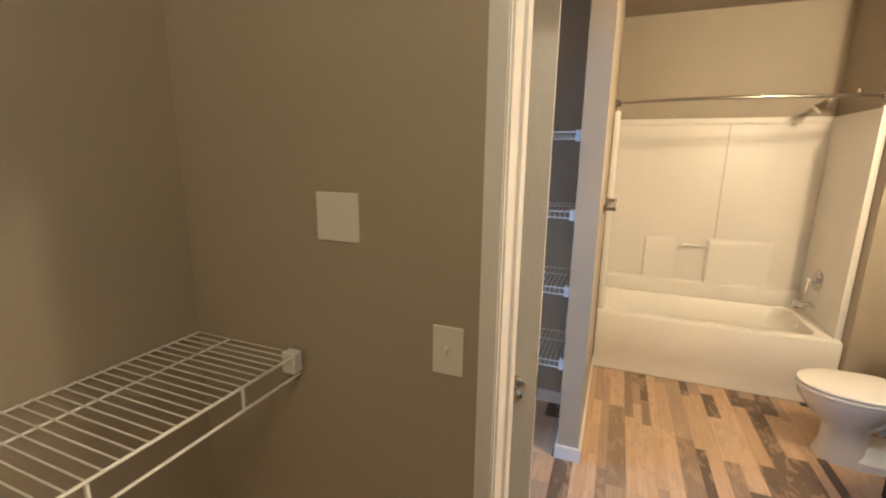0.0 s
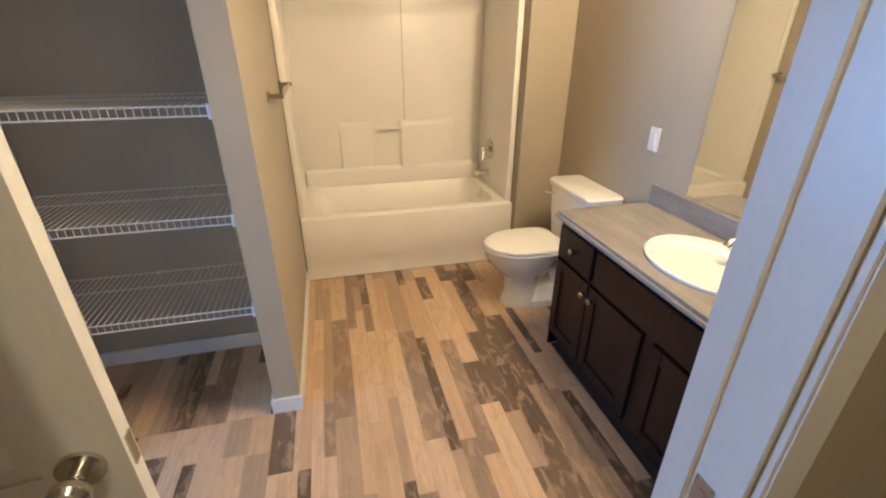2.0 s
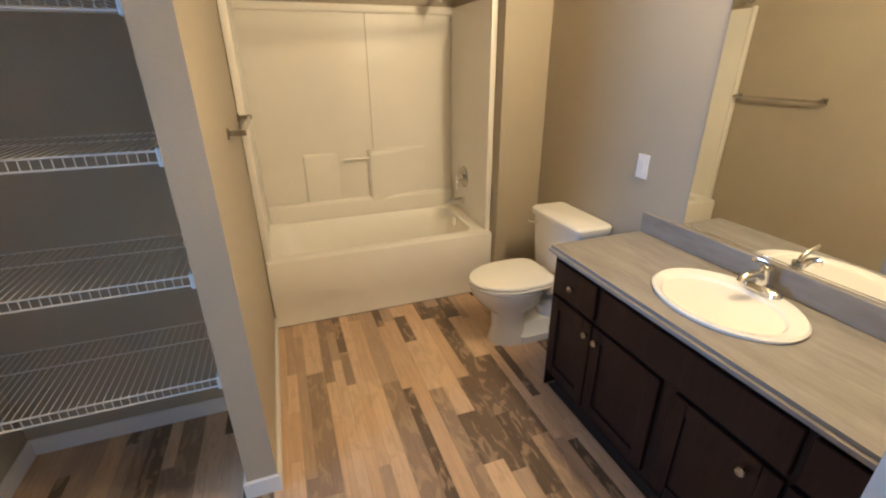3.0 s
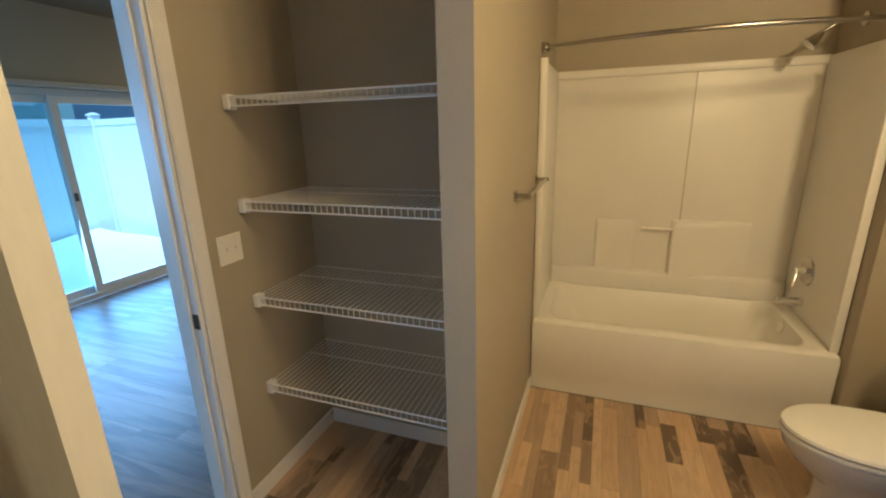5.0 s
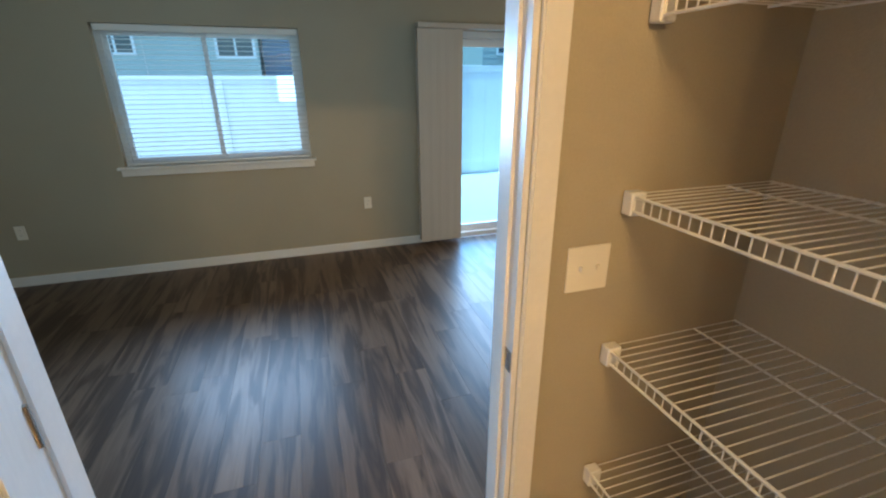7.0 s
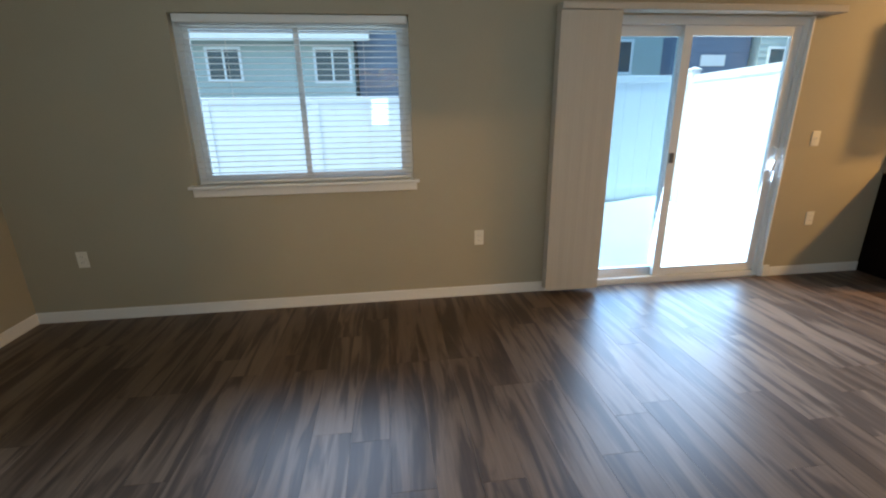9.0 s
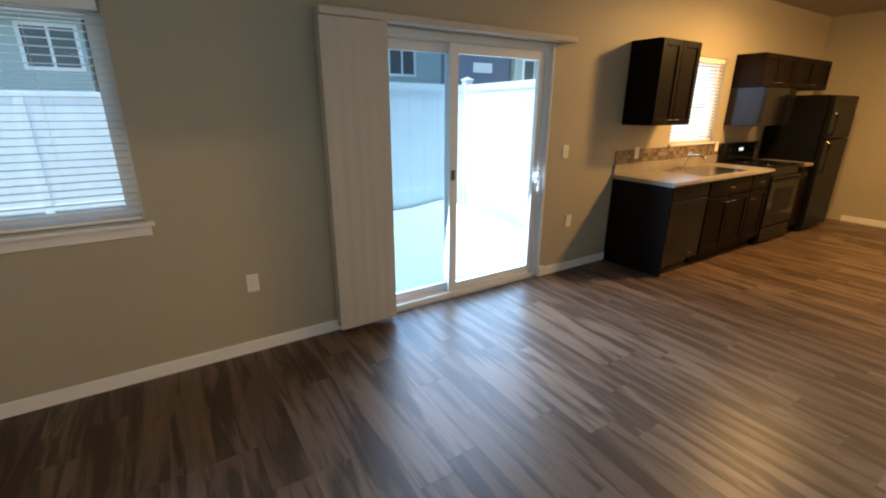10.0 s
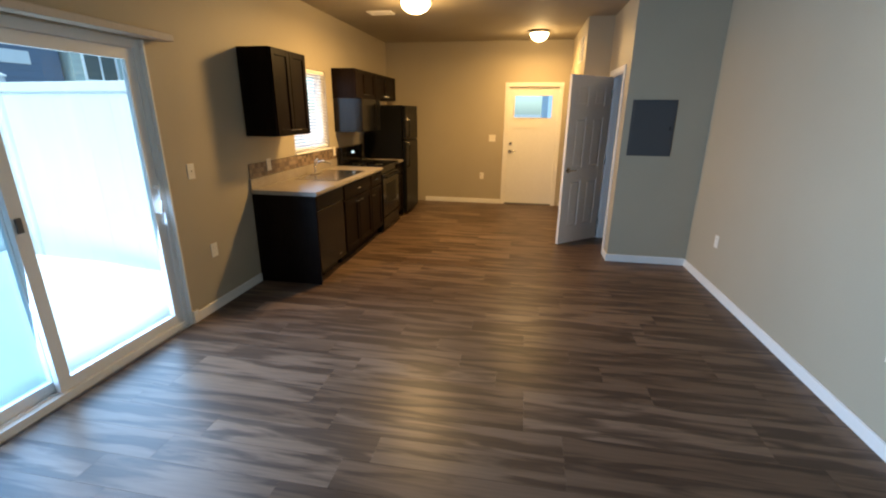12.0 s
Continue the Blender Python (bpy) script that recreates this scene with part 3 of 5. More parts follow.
# ---- small wall fittings ----
def plate(name, m, w, h, kind, label, material=None):
    """A cover plate lying on the plane z = 0 of m."""
    material = material or PLATE
    top = empty(name, m, label, "switch" if "switch" in name else "outlet" if "outlet" in name else "cover")
    part("cover_plate", box(-w / 2, w / 2, -h / 2, h / 2, 0, 0.006, 0.003, 2), material, top)
    if kind == "toggle1" or kind == "toggle2":
        for x in ((0,) if kind == "toggle1" else (-0.023, 0.023)):
            part("toggle", box(x - 0.004, x + 0.004, -0.004, 0.010, 0.005, 0.017, 0.002), material, top)
            for y in (-0.03, 0.03):
                part("screw", rod((x, y, 0.005), (x, y, 0.0072), 0.003, 8), material, top)
    elif kind == "rocker":
        part("rocker", box(-0.016, 0.016, -0.032, 0.032, 0.005, 0.010, 0.002), material, top)
    elif kind == "outlet":
        for y in (-0.02, 0.02):
            s = part("socket", loft([oval(0, y, 0.005, 0.017, 0.014, 16), oval(0, y, 0.008, 0.0165, 0.0135, 16)]), material, top)
            part("slots", boxes([(-0.008, -0.006, y - 0.002, y + 0.006, 0.0079, 0.0084), (0.006, 0.008, y - 0.002, y + 0.006, 0.0079, 0.0084)]), DARK, s)
    return top


def on_south(x, y, z):
    return pose(x, y, z, 90, 0, 0)


def on_west(x, y, z):
    return pose(x, y, z, 90, 0, 90)


def on_east(x, y, z):
    return pose(x, y, z, 90, 0, -90)


plate("blank_cover", on_south(0.195, 1.82, 1.468), 0.114, 0.114, "blank", "ivory blank square cover plate on the closet wall")
plate("light_switch", on_south(0.471, 1.82, 1.19), 0.072, 0.114, "toggle1", "ivory single toggle switch on the closet wall")
plate("light_switch", on_west(-0.30, 3.20, 1.165), 0.116, 0.116, "toggle2", "ivory double toggle switch beside the bathroom doorway")
plate("light_switch", on_east(2.55, 3.435, 1.10), 0.072, 0.116, "rocker", "white rocker switch beside the mirror", TRIM)
plate("wall_outlet", on_west(-3.73, 3.147, 0.478), 0.072, 0.116, "outlet", "ivory outlet under the window", PLATE)
plate("wall_outlet", on_west(-3.73, 0.33, 0.46), 0.072, 0.116, "outlet", "ivory outlet near the corner", PLATE)
plate("wall_outlet", pose(-3.45, -0.07, 0.46, 90, 0, 180), 0.072, 0.116, "outlet", "ivory outlet on the end wall", PLATE)
plate("light_switch", on_west(-3.73, 5.888, 1.162), 0.072, 0.116, "toggle1", "ivory switch beside the patio door", PLATE)
plate("wall_outlet", on_west(-3.73, 6.008, 0.502), 0.072, 0.116, "outlet", "ivory outlet beside the patio door", PLATE)
plate("wall_outlet", on_west(-3.721, 6.93, 1.10), 0.072, 0.116, "outlet", "ivory outlet above the worktop", PLATE)
plate("wall_outlet", on_west(-3.721, 8.50, 1.10), 0.072, 0.116, "outlet", "ivory outlet beside the kitchen window", PLATE)
plate("light_switch", on_south(-1.805, 10.955, 1.17), 0.116, 0.116, "toggle2", "ivory switch beside the entrance door", PLATE)
plate("wall_outlet", on_south(-1.97, 10.955, 0.50), 0.072, 0.116, "outlet", "ivory outlet beside the entrance door", PLATE)
plate("wall_outlet", on_east(0.587, 7.26, 0.47), 0.072, 0.116, "outlet", "ivory outlet on the long wall", PLATE)
plate("wall_outlet", on_east(0.587, 5.18, 0.50), 0.072, 0.116, "outlet", "ivory outlet on the long wall", PLATE)

breaker = empty("breaker_panel", pose(0.042, 7.93, 1.465, 90, 0, 0), "dark grey metal breaker panel cover on the wall", "panel")
part("frame", boxes([(-0.215, 0.215, -0.28, 0.28, 0, 0.008)]), PANEL, breaker)
part("door", box(-0.195, 0.195, -0.26, 0.26, 0.008, 0.014, 0.002), PANEL, breaker)
part("latch", box(0.165, 0.185, -0.02, 0.02, 0.014, 0.018, 0.002), DARK, breaker)


def grille(name, m, w, h, n, label):
    top = empty(name, m, label, "vent")
    part("frame", boxes([(-w / 2, w / 2, -h / 2, -h / 2 + 0.02, 0, 0.012), (-w / 2, w / 2, h / 2 - 0.02, h / 2, 0, 0.012), (-w / 2, -w / 2 + 0.02, -h / 2 + 0.02, h / 2 - 0.02, 0, 0.012), (w / 2 - 0.02, w / 2, -h / 2 + 0.02, h / 2 - 0.02, 0, 0.012)]), TRIM, top)
    part("backing", box(-w / 2 + 0.02, w / 2 - 0.02, -h / 2 + 0.02, h / 2 - 0.02, 0.0005, 0.002), DARK, top)
    for k in range(n):
        y = -h / 2 + 0.03 + (h - 0.06) * k / (n - 1)
        b = part("slat", box(-w / 2 + 0.02, w / 2 - 0.02, -0.006, 0.006, -0.001, 0.001), TRIM, top)
        b.matrix_basis = pose(0, y, 0.006, 35)
    return top


grille("wall_vent", on_east(-0.55, 9.62, 2.42), 0.36, 0.30, 12, "white louvred return vent high on the wall")
grille("ceiling_vent", pose(-3.05, 8.6, H, 180, 0, 0), 0.30, 0.20, 9, "white louvred vent in the ceiling")


def dome(m, r, label):
    top = empty("ceiling_light", m, label, "lamp", "ceiling lights")
    part("base", loft([oval(0, 0, 0, r, r, 32), oval(0, 0, -0.02, r + 0.008, r + 0.008, 32), oval(0, 0, -0.035, r, r, 32)]), NICKEL, top, "nickel base ring", True)
    s = part("shade", loft([oval(0, 0, -0.035 - 0.11 * math.sin(a), (r - 0.008) * math.cos(a), (r - 0.008) * math.cos(a), 32) for a in [k * math.pi / 20 for k in range(10)]]), SHADE, top, "lit frosted glass bowl", True)
    s.visible_shadow = False
    part("finial", rod((0, 0, -0.142), (0, 0, -0.158), 0.010, 12, 0.005), NICKEL, top, smooth=True)
    return top


dome(pose(-2.47, 8.0, H), 0.165, "lit frosted bowl ceiling light over the kitchen")
dome(pose(-1.12, 10.1, H), 0.14, "lit frosted bowl ceiling light at the entrance")
# unseen bowl added to go with the closet's fill lamp
dome(pose(1.0, 0.35, H), 0.14, "added unseen bowl light that brightens the closet")
van = empty("vanity_light", pose(2.55, 2.65, 2.61), "nickel bar light with frosted shades above the mirror", "lamp")
part("backplate", box(-0.025, 0, -0.34, 0.34, -0.05, 0.05, 0.006), NICKEL, van)
for k in range(3):
    y = -0.23 + 0.23 * k
    part("arm", rod((-0.02, y, 0), (-0.15, y, 0), 0.010), NICKEL, van)
    s = part("shade", loft([oval(-0.15, y, z, r, r, 20) for z, r in ((0.02, 0.025), (-0.03, 0.045), (-0.12, 0.062))], False), SHADE, van, "lit frosted glass shade", True)
    s.visible_shadow = False


# ---- wire shelves ----
def wire_shelf(m, length, depth, label, group, gap=0.0254, lip=True):
    """Wire deck: front lip at y = 0, wall at y = depth, running along x from 0."""
    top = empty("wire_shelf", m, label, "shelf", group)
    n = int(length / gap)
    low = -0.034 if lip else -0.055
    bm = bmesh.new()
    for k in range(n + 1):
        x = 0.006 + (length - 0.012) * k / n
        add_rod(bm, (x, 0.0, 0), (x, depth - 0.004, 0), 0.0018, 5)
        if lip or k % 12 == 6:
            add_rod(bm, (x, 0.0, 0), (x, 0.0, low), 0.0018 if lip else 0.004, 5)
    tagged(part("deck", bm, WIRE, top), kind="stuff")
    for nm, y, z, r in (("front_rod", -0.002, 0.0, 0.0035), ("lip_rod", -0.002, low, 0.0035), ("back_rod", depth - 0.006, -0.003, 0.003), ("middle_rod", depth * 0.66, -0.004, 0.003)):
        part(nm, rod((0.002, y, z), (length - 0.002, y, z), r, 8), WIRE, top, smooth=True)
    for x0, x1 in ((0, 0.032), (length - 0.032, length)):
        part("end_bracket", box(x0, x1, -0.010, 0.030, -0.046, 0.010, 0.004, 2), WIRE, top, "white plastic end bracket")
    return top


for z in (0.512, 0.932, 1.34, 1.735):
    wire_shelf(pose(-0.297, 3.282, z), 0.897, 0.453, "white wire shelf in the linen alcove", "linen shelves")
closet_shelf = wire_shelf(pose(0.062, -0.06, 1.108, 0, 0, 90), 1.875, 0.36, "white wire shelf along the closet wall", "closet shelf", 0.0254, False)


# ---- bathroom ----
tub = empty("bathtub", pose(0.714, 4.385, 0), "white acrylic bathtub with one-piece wall surround", "bathtub")
TW, TD, TH = 1.519, 0.783, 0.465


def ring_box(x0, x1, y0, y1, z, r, n=6):
    out = []
    for cx, cy, a0 in ((x1 - r, y1 - r, 0), (x0 + r, y1 - r, 90), (x0 + r, y0 + r, 180), (x1 - r, y0 + r, 270)):
        for k in range(n + 1):
            a = radians(a0 + 90 * k / n)
            out.append((cx + r * math.cos(a), cy + r * math.sin(a), z))
    return out


# tub shell: outer apron, rolled rim, basin
rings = [ring_box(0.002, TW - 0.002, 0.012, TD, 0.0, 0.012), ring_box(0.002, TW - 0.002, 0.012, TD, 0.135, 0.012), ring_box(0.002, TW - 0.002, 0.004, TD, 0.150, 0.012), ring_box(0.002, TW - 0.002, 0.0, TD, TH - 0.03, 0.014), ring_box(0.004, TW - 0.004, 0.004, TD, TH - 0.010, 0.02), ring_box(0.014, TW - 0.014, 0.016, TD - 0.01, TH, 0.03),
         ring_box(0.075, TW - 0.085, 0.075, TD - 0.06, TH, 0.10), ring_box(0.09, TW - 0.10, 0.088, TD - 0.072, TH - 0.012, 0.11), ring_box(0.13, TW - 0.13, 0.115, TD - 0.10, TH - 0.20, 0.13), ring_box(0.22, TW - 0.17, 0.15, TD - 0.13, 0.09, 0.13), ring_box(0.30, TW - 0.22, 0.20, TD - 0.18, 0.07, 0.10)]
part("basin", loft(rings), SURR, tub, smooth=True)
# surround walls with a flange at the front edges
for x0, x1, ya, yb in ((0.002, TW - 0.002, TD - 0.03, TD), (0.002, 0.030, 0.065, TD - 0.031), (TW - 0.030, TW - 0.002, 0.065, TD - 0.031)):
    part("surround_panel", box(x0, x1, ya, yb, TH - 0.002, 1.93, 0.008, 2), SURR, tub, smooth=True)
part("edge_flange", box(0.001, 0.042, 0.045, 0.068, TH - 0.004, 1.94, 0.006, 2), SURR, tub, smooth=True)
part("edge_flange", box(TW - 0.042, TW - 0.001, 0.045, 0.068, TH - 0.004, 1.94, 0.006, 2), SURR, tub, smooth=True)
part("top_ledge", box(0.02, TW - 0.02, TD - 0.048, TD - 0.028, 1.885, 1.935, 0.008, 2), SURR, tub, smooth=True)
# thin raised strip, coloured as the joint's shadow line
part("seam_shadow", box(0.848, 0.854, TD - 0.0325, TD - 0.028, 0.95, 1.885), SEAM_SHADE, tub)
# moulded shelves above a low ledge: a slim ridge, and a block that flattens out towards the foot end
part("moulded_ledge", box(0.028, TW - 0.028, TD - 0.075, TD - 0.012, TH - 0.02, 0.60, 0.028, 5), SURR, tub, smooth=True)
for x0, x1, deep, far, z1 in ((0.325, 0.60, 0.017, 0.0, 0.955), (0.80, 1.28, 0.052, 0.0, 0.965)):
    rings = []
    for z, k in ((0.57, 1.0), (z1 - 0.05, 1.0), (z1 - 0.02, 0.86), (z1 - 0.005, 0.55), (z1, 0.1)):
        face, w = TD - 0.029, x1 - x0
        rings.append([(x0 + w * u, face - deep * k * v, z) for u, v in ((0, -0.1), (0.01, 0.55), (0.035, 0.9), (0.08, 1.0), (0.4, 0.72), (0.75, 0.25), (1.0, far - 0.02), (1.0, -0.1))])
    part("moulded_shelf", loft(rings), SURR, tub, smooth=True)
part("grab_bar", rod((0.62, TD - 0.07, 0.905), (0.81, TD - 0.07, 0.905), 0.009), SURR, tub, "white moulded bar", True)
# foot-end fittings
tap = empty("tub_faucet", pose(2.203, 4.86, 0.0), "chrome tub spout with lever valve on the surround", "faucet")
part("valve_plate", loft([oval(0, 0, 0, 0.085, 0.085, 32), oval(0, 0, 0.008, 0.080, 0.080, 32), oval(0, 0, 0.012, 0.045, 0.045, 32)]), NICKEL, tap, smooth=True).matrix_basis = pose(0, 0, 0.755, 0, -90, 0)
b = rod((-0.008, 0, 0.755), (-0.06, 0, 0.755), 0.022, 18, 0.016)
add_rod(b, (-0.05, 0, 0.76), (-0.075, -0.045, 0.675), 0.009, 10, 0.006)
part("lever", b, CHROME, tap, smooth=True)
part("spout", loft([oval(0, 0, z, rx, ry, 18) for z, rx, ry in ((0, 0.028, 0.028), (0.02, 0.026, 0.026), (0.09, 0.022, 0.022), (0.125, 0.024, 0.020), (0.13, 0.015, 0.012))]), CHROME, tap, smooth=True).matrix_basis = pose(0, 0, 0.565, 0, -90, 0)
over = tagged(link("overflow_plate", rod((0, 0, 0), (-0.012, 0, 0), 0.036, 24), CHROME, smooth=True), "round chrome overflow plate in the tub", "drain")
over.matrix_world = pose(2.130, 4.84, 0.40, 0, 9, 0)
sh = empty("wall_shower", pose(2.205, 4.86, 2.06), "chrome shower head on a bent arm", "shower")
part("escutcheon", rod((0.03, 0, 0), (0.014, 0, 0), 0.032, 20), CHROME, sh, smooth=True)
part("arm", tube([(0.025, 0, 0), (-0.06, 0, 0.0), (-0.10, 0, -0.012), (-0.15, 0, -0.05)], 0.0105, 10), CHROME, sh, smooth=True)
part("head", rod((-0.145, 0, -0.045), (-0.20, 0, -0.10), 0.014, 20, 0.038), CHROME, sh, smooth=True)
crod = empty("shower_rod", pose(0, 0, 0), "curved brushed nickel shower curtain rod", "rod")
part("rod", tube([(0.714 + 1.519 * k / 24, 4.50 - 0.16 * math.sin(math.pi * k / 24), 1.995) for k in range(25)], 0.0125, 12), NICKEL, crod, smooth=True)
part("flange", rod((0.7125, 4.50, 1.995), (0.745, 4.48, 1.995), 0.034, 20, 0.022), NICKEL, crod, smooth=True)
part("flange", rod((2.2345, 4.50, 1.995), (2.21, 4.48, 1.995), 0.034, 20, 0.022), NICKEL, crod, smooth=True)


def towel_bar(m, length, label, bar=True):
    top = empty("towel_bar", m, label, "towel bar")
    for x in (0, length):
        p = part("post", box(x - 0.022, x + 0.022, -0.022, 0.022, 0, 0.010, 0.003), NICKEL, top)
        part("arm", box(x - 0.009, x + 0.009, -0.011, 0.011, 0.008, 0.072, 0.003), NICKEL, p)
    if bar:
        part("bar", box(0, length, -0.008, 0.008, 0.052, 0.068, 0.002), NICKEL, top)
    return top


towel_bar(on_west(0.712, 3.80, 1.31), 0.61, "brushed nickel towel bar posts on the wall by the tub")

toilet = empty("toilet", pose(2.55, 3.80, 0), "white porcelain two-piece toilet with closed lid", "toilet")


def egg(cx, z, rx0, rx1, ry, n=36, square=1.0):
    """An oval longer towards the front (-x); square < 1 flattens its back."""
    out = []
    for i in range(n):
        a = 2 * math.pi * i / n
        c, s = math.cos(a), math.sin(a)
        out.append((cx + (rx1 * c ** square if c > 0 else rx0 * c), ry * (math.copysign(abs(s) ** square, s) if c > 0 else s), z))
    return out


part("bowl", loft([egg(-0.47, 0.0, 0.145, 0.10, 0.105), egg(-0.47, 0.02, 0.148, 0.10, 0.107), egg(-0.47, 0.10, 0.122, 0.085, 0.090), egg(-0.47, 0.20, 0.125, 0.09, 0.090), egg(-0.46, 0.28, 0.22, 0.16, 0.14), egg(-0.46, 0.345, 0.265, 0.19, 0.172), egg(-0.46, 0.385, 0.275, 0.19, 0.18), egg(-0.46, 0.393, 0.268, 0.18, 0.174)]), CHINA, toilet, smooth=True)
part("foot", loft([ring_box(-0.46, -0.09, -0.115, 0.115, z, 0.05) for z in (0.0, 0.045)] + [ring_box(-0.44, -0.10, -0.09, 0.09, 0.07, 0.05), ring_box(-0.42, -0.12, -0.07, 0.07, 0.12, 0.05)]), CHINA, toilet, smooth=True)
part("trapway", tube([(-0.40, 0.0, 0.22), (-0.33, 0.0, 0.28), (-0.26, 0.0, 0.27), (-0.21, 0.0, 0.18), (-0.19, 0.0, 0.06)], 0.075, 16), CHINA, toilet, smooth=True)
part("tank_shelf", box(-0.30, -0.03, -0.115, 0.115, 0.30, 0.395, 0.025, 3), CHINA, toilet, smooth=True)
part("seat", loft([egg(-0.465, 0.395, 0.272, 0.19, 0.180, 36, 0.45), egg(-0.465, 0.400, 0.278, 0.195, 0.186, 36, 0.45), egg(-0.465, 0.412, 0.276, 0.195, 0.184, 36, 0.45)]), SEATP, toilet, "white plastic seat", True)
part("lid", loft([egg(-0.465, 0.416, 0.270, 0.20, 0.180, 36, 0.45), egg(-0.465, 0.424, 0.277, 0.205, 0.186, 36, 0.45), egg(-0.465, 0.434, 0.272, 0.20, 0.181, 36, 0.45), egg(-0.465, 0.440, 0.24, 0.17, 0.15, 36, 0.45)]), SEATP, toilet, "white plastic lid", True)
part("tank", loft([ring_box(-0.205, -0.014, -0.205, 0.205, 0.385, 0.03), ring_box(-0.215, -0.012, -0.225, 0.225, 0.55, 0.03), ring_box(-0.222, -0.012, -0.232, 0.232, 0.705, 0.03)]), CHINA, toilet, smooth=True)
part("tank_lid", loft([ring_box(-0.232, -0.006, -0.242, 0.242, 0.706, 0.03), ring_box(-0.236, -0.004, -0.246, 0.246, 0.716, 0.03), ring_box(-0.236, -0.004, -0.246, 0.246, 0.742, 0.03), ring_box(-0.226, -0.010, -0.236, 0.236, 0.752, 0.03)]), CHINA, toilet, smooth=True)
part("flush_lever", tube([(-0.222, 0.17, 0.665), (-0.24, 0.17, 0.665), (-0.245, 0.19, 0.663), (-0.245, 0.235, 0.655)], 0.008, 8), CHROME, toilet, "chrome flush lever", True)
for y in (-0.118, 0.118):
    part("bolt_cap", loft([oval(-0.24, y * 0.8, 0.06, 0.014, 0.014, 12), oval(-0.24, y * 0.8, 0.085, 0.010, 0.010, 12)]), CHINA, toilet, smooth=True)


def shaker(parent, name, plane, axis_y0, axis_y1, z0, z1, material, rail=0.055, thick=0.019, way=-1):
    """A framed cabinet front on the plane x = plane, standing proud towards way."""
    xa, xb = sorted((plane, plane + way * thick))
    xi = plane + way * 0.008
    xc, xd = sorted((plane + way * 0.0005, xi))
    if z1 - z0 <= 0.2:
        return part(name, box(xa, xb, axis_y0, axis_y1, z0, z1, 0.003), material, parent)
    front = part(name, box(xc, xd, axis_y0 + 0.002, axis_y1 - 0.002, z0 + 0.002, z1 - 0.002), material, parent)
    for piece, a, b, lo, hi in (("stile", axis_y0, axis_y0 + rail, z0, z1), ("stile", axis_y1 - rail, axis_y1, z0, z1), ("rail", axis_y0 + rail, axis_y1 - rail, z0, z0 + rail), ("rail", axis_y0 + rail, axis_y1 - rail, z1 - rail, z1)):
        part(piece, box(xa, xb, a, b, lo, hi, 0.0025), material, front)
    return front


def cab_knob(parent, x, y, z, way=-1):
    prof = ((0.0, 0.006), (0.012, 0.006), (0.016, 0.013), (0.022, 0.0155), (0.027, 0.013), (0.029, 0.004))
    k = part("handle", loft([oval(0, 0, a, r, r, 16) for a, r in prof]), NICKEL, parent, "nickel knob", True)
    k.matrix_basis = pose(x, y, z, 0, -90 if way < 0 else 90, 0)


vanity = empty("vanity_cabinet", pose(0, 0, 0), "dark espresso wood vanity cabinet with nickel knobs", "cabinet")
VX, V0, V1, VT = 2.045, 1.955, 3.34, 0.755
part("body", boxes([(VX, 2.548, V0, V1, 0.10, 0.60), (VX + 0.06, 2.548, V0, V1, 0.0, 0.10), (VX, VX + 0.03, V0, V1, 0.60, VT), (VX + 0.03, 2.548, V0, V0 + 0.02, 0.60, VT), (VX + 0.03, 2.548, V1 - 0.02, V1, 0.60, VT)]), ESPRESSO, vanity)
part("end_panel", box(VX - 0.001, 2.548, V1, V1 + 0.010, 0.0, VT, 0.002), ESPRESSO, vanity)
cols = ((3.035, 3.325), (2.665, 3.025), (2.245, 2.605), (1.965, 2.235))
shaker(vanity, "drawer", VX, 3.035, 3.325, 0.575, 0.735, ESPRESSO)
shaker(vanity, "false_front", VX, 2.245, 3.005, 0.575, 0.735, ESPRESSO)
shaker(vanity, "drawer", VX, 1.965, 2.225, 0.575, 0.735, ESPRESSO)
for (a, b), ky in zip(cols, (3.05, 2.985, 2.335, 2.21)):
    d = shaker(vanity, "door", VX, a, b, 0.12, 0.555, ESPRESSO)
    cab_knob(d, VX - 0.019, ky, 0.50)
cab_knob(vanity, VX - 0.019, 3.18, 0.655)
cab_knob(vanity, VX - 0.019, 2.09, 0.655)

top = empty("countertop", pose(0, 0, 0), "grey streaked laminate vanity top with backsplash", "countertop")
bm = box(2.005, 2.548, 1.943, 3.362, VT + 0.001, 0.795)
edges = [e for e in bm.edges if all(v.co.x < 2.01 for v in e.verts) and abs(e.verts[0].co.z - e.verts[1].co.z) < 1e-4]
bmesh.ops.bevel(bm, geom=edges, offset=0.014, segments=4, affect="EDGES")
slab = part("slab", bm, LAMIN, top, smooth=True)
part("backsplash", box(2.525, 2.549, 1.943, 3.36, 0.7955, 0.895, 0.004, 2), LAMIN, top)
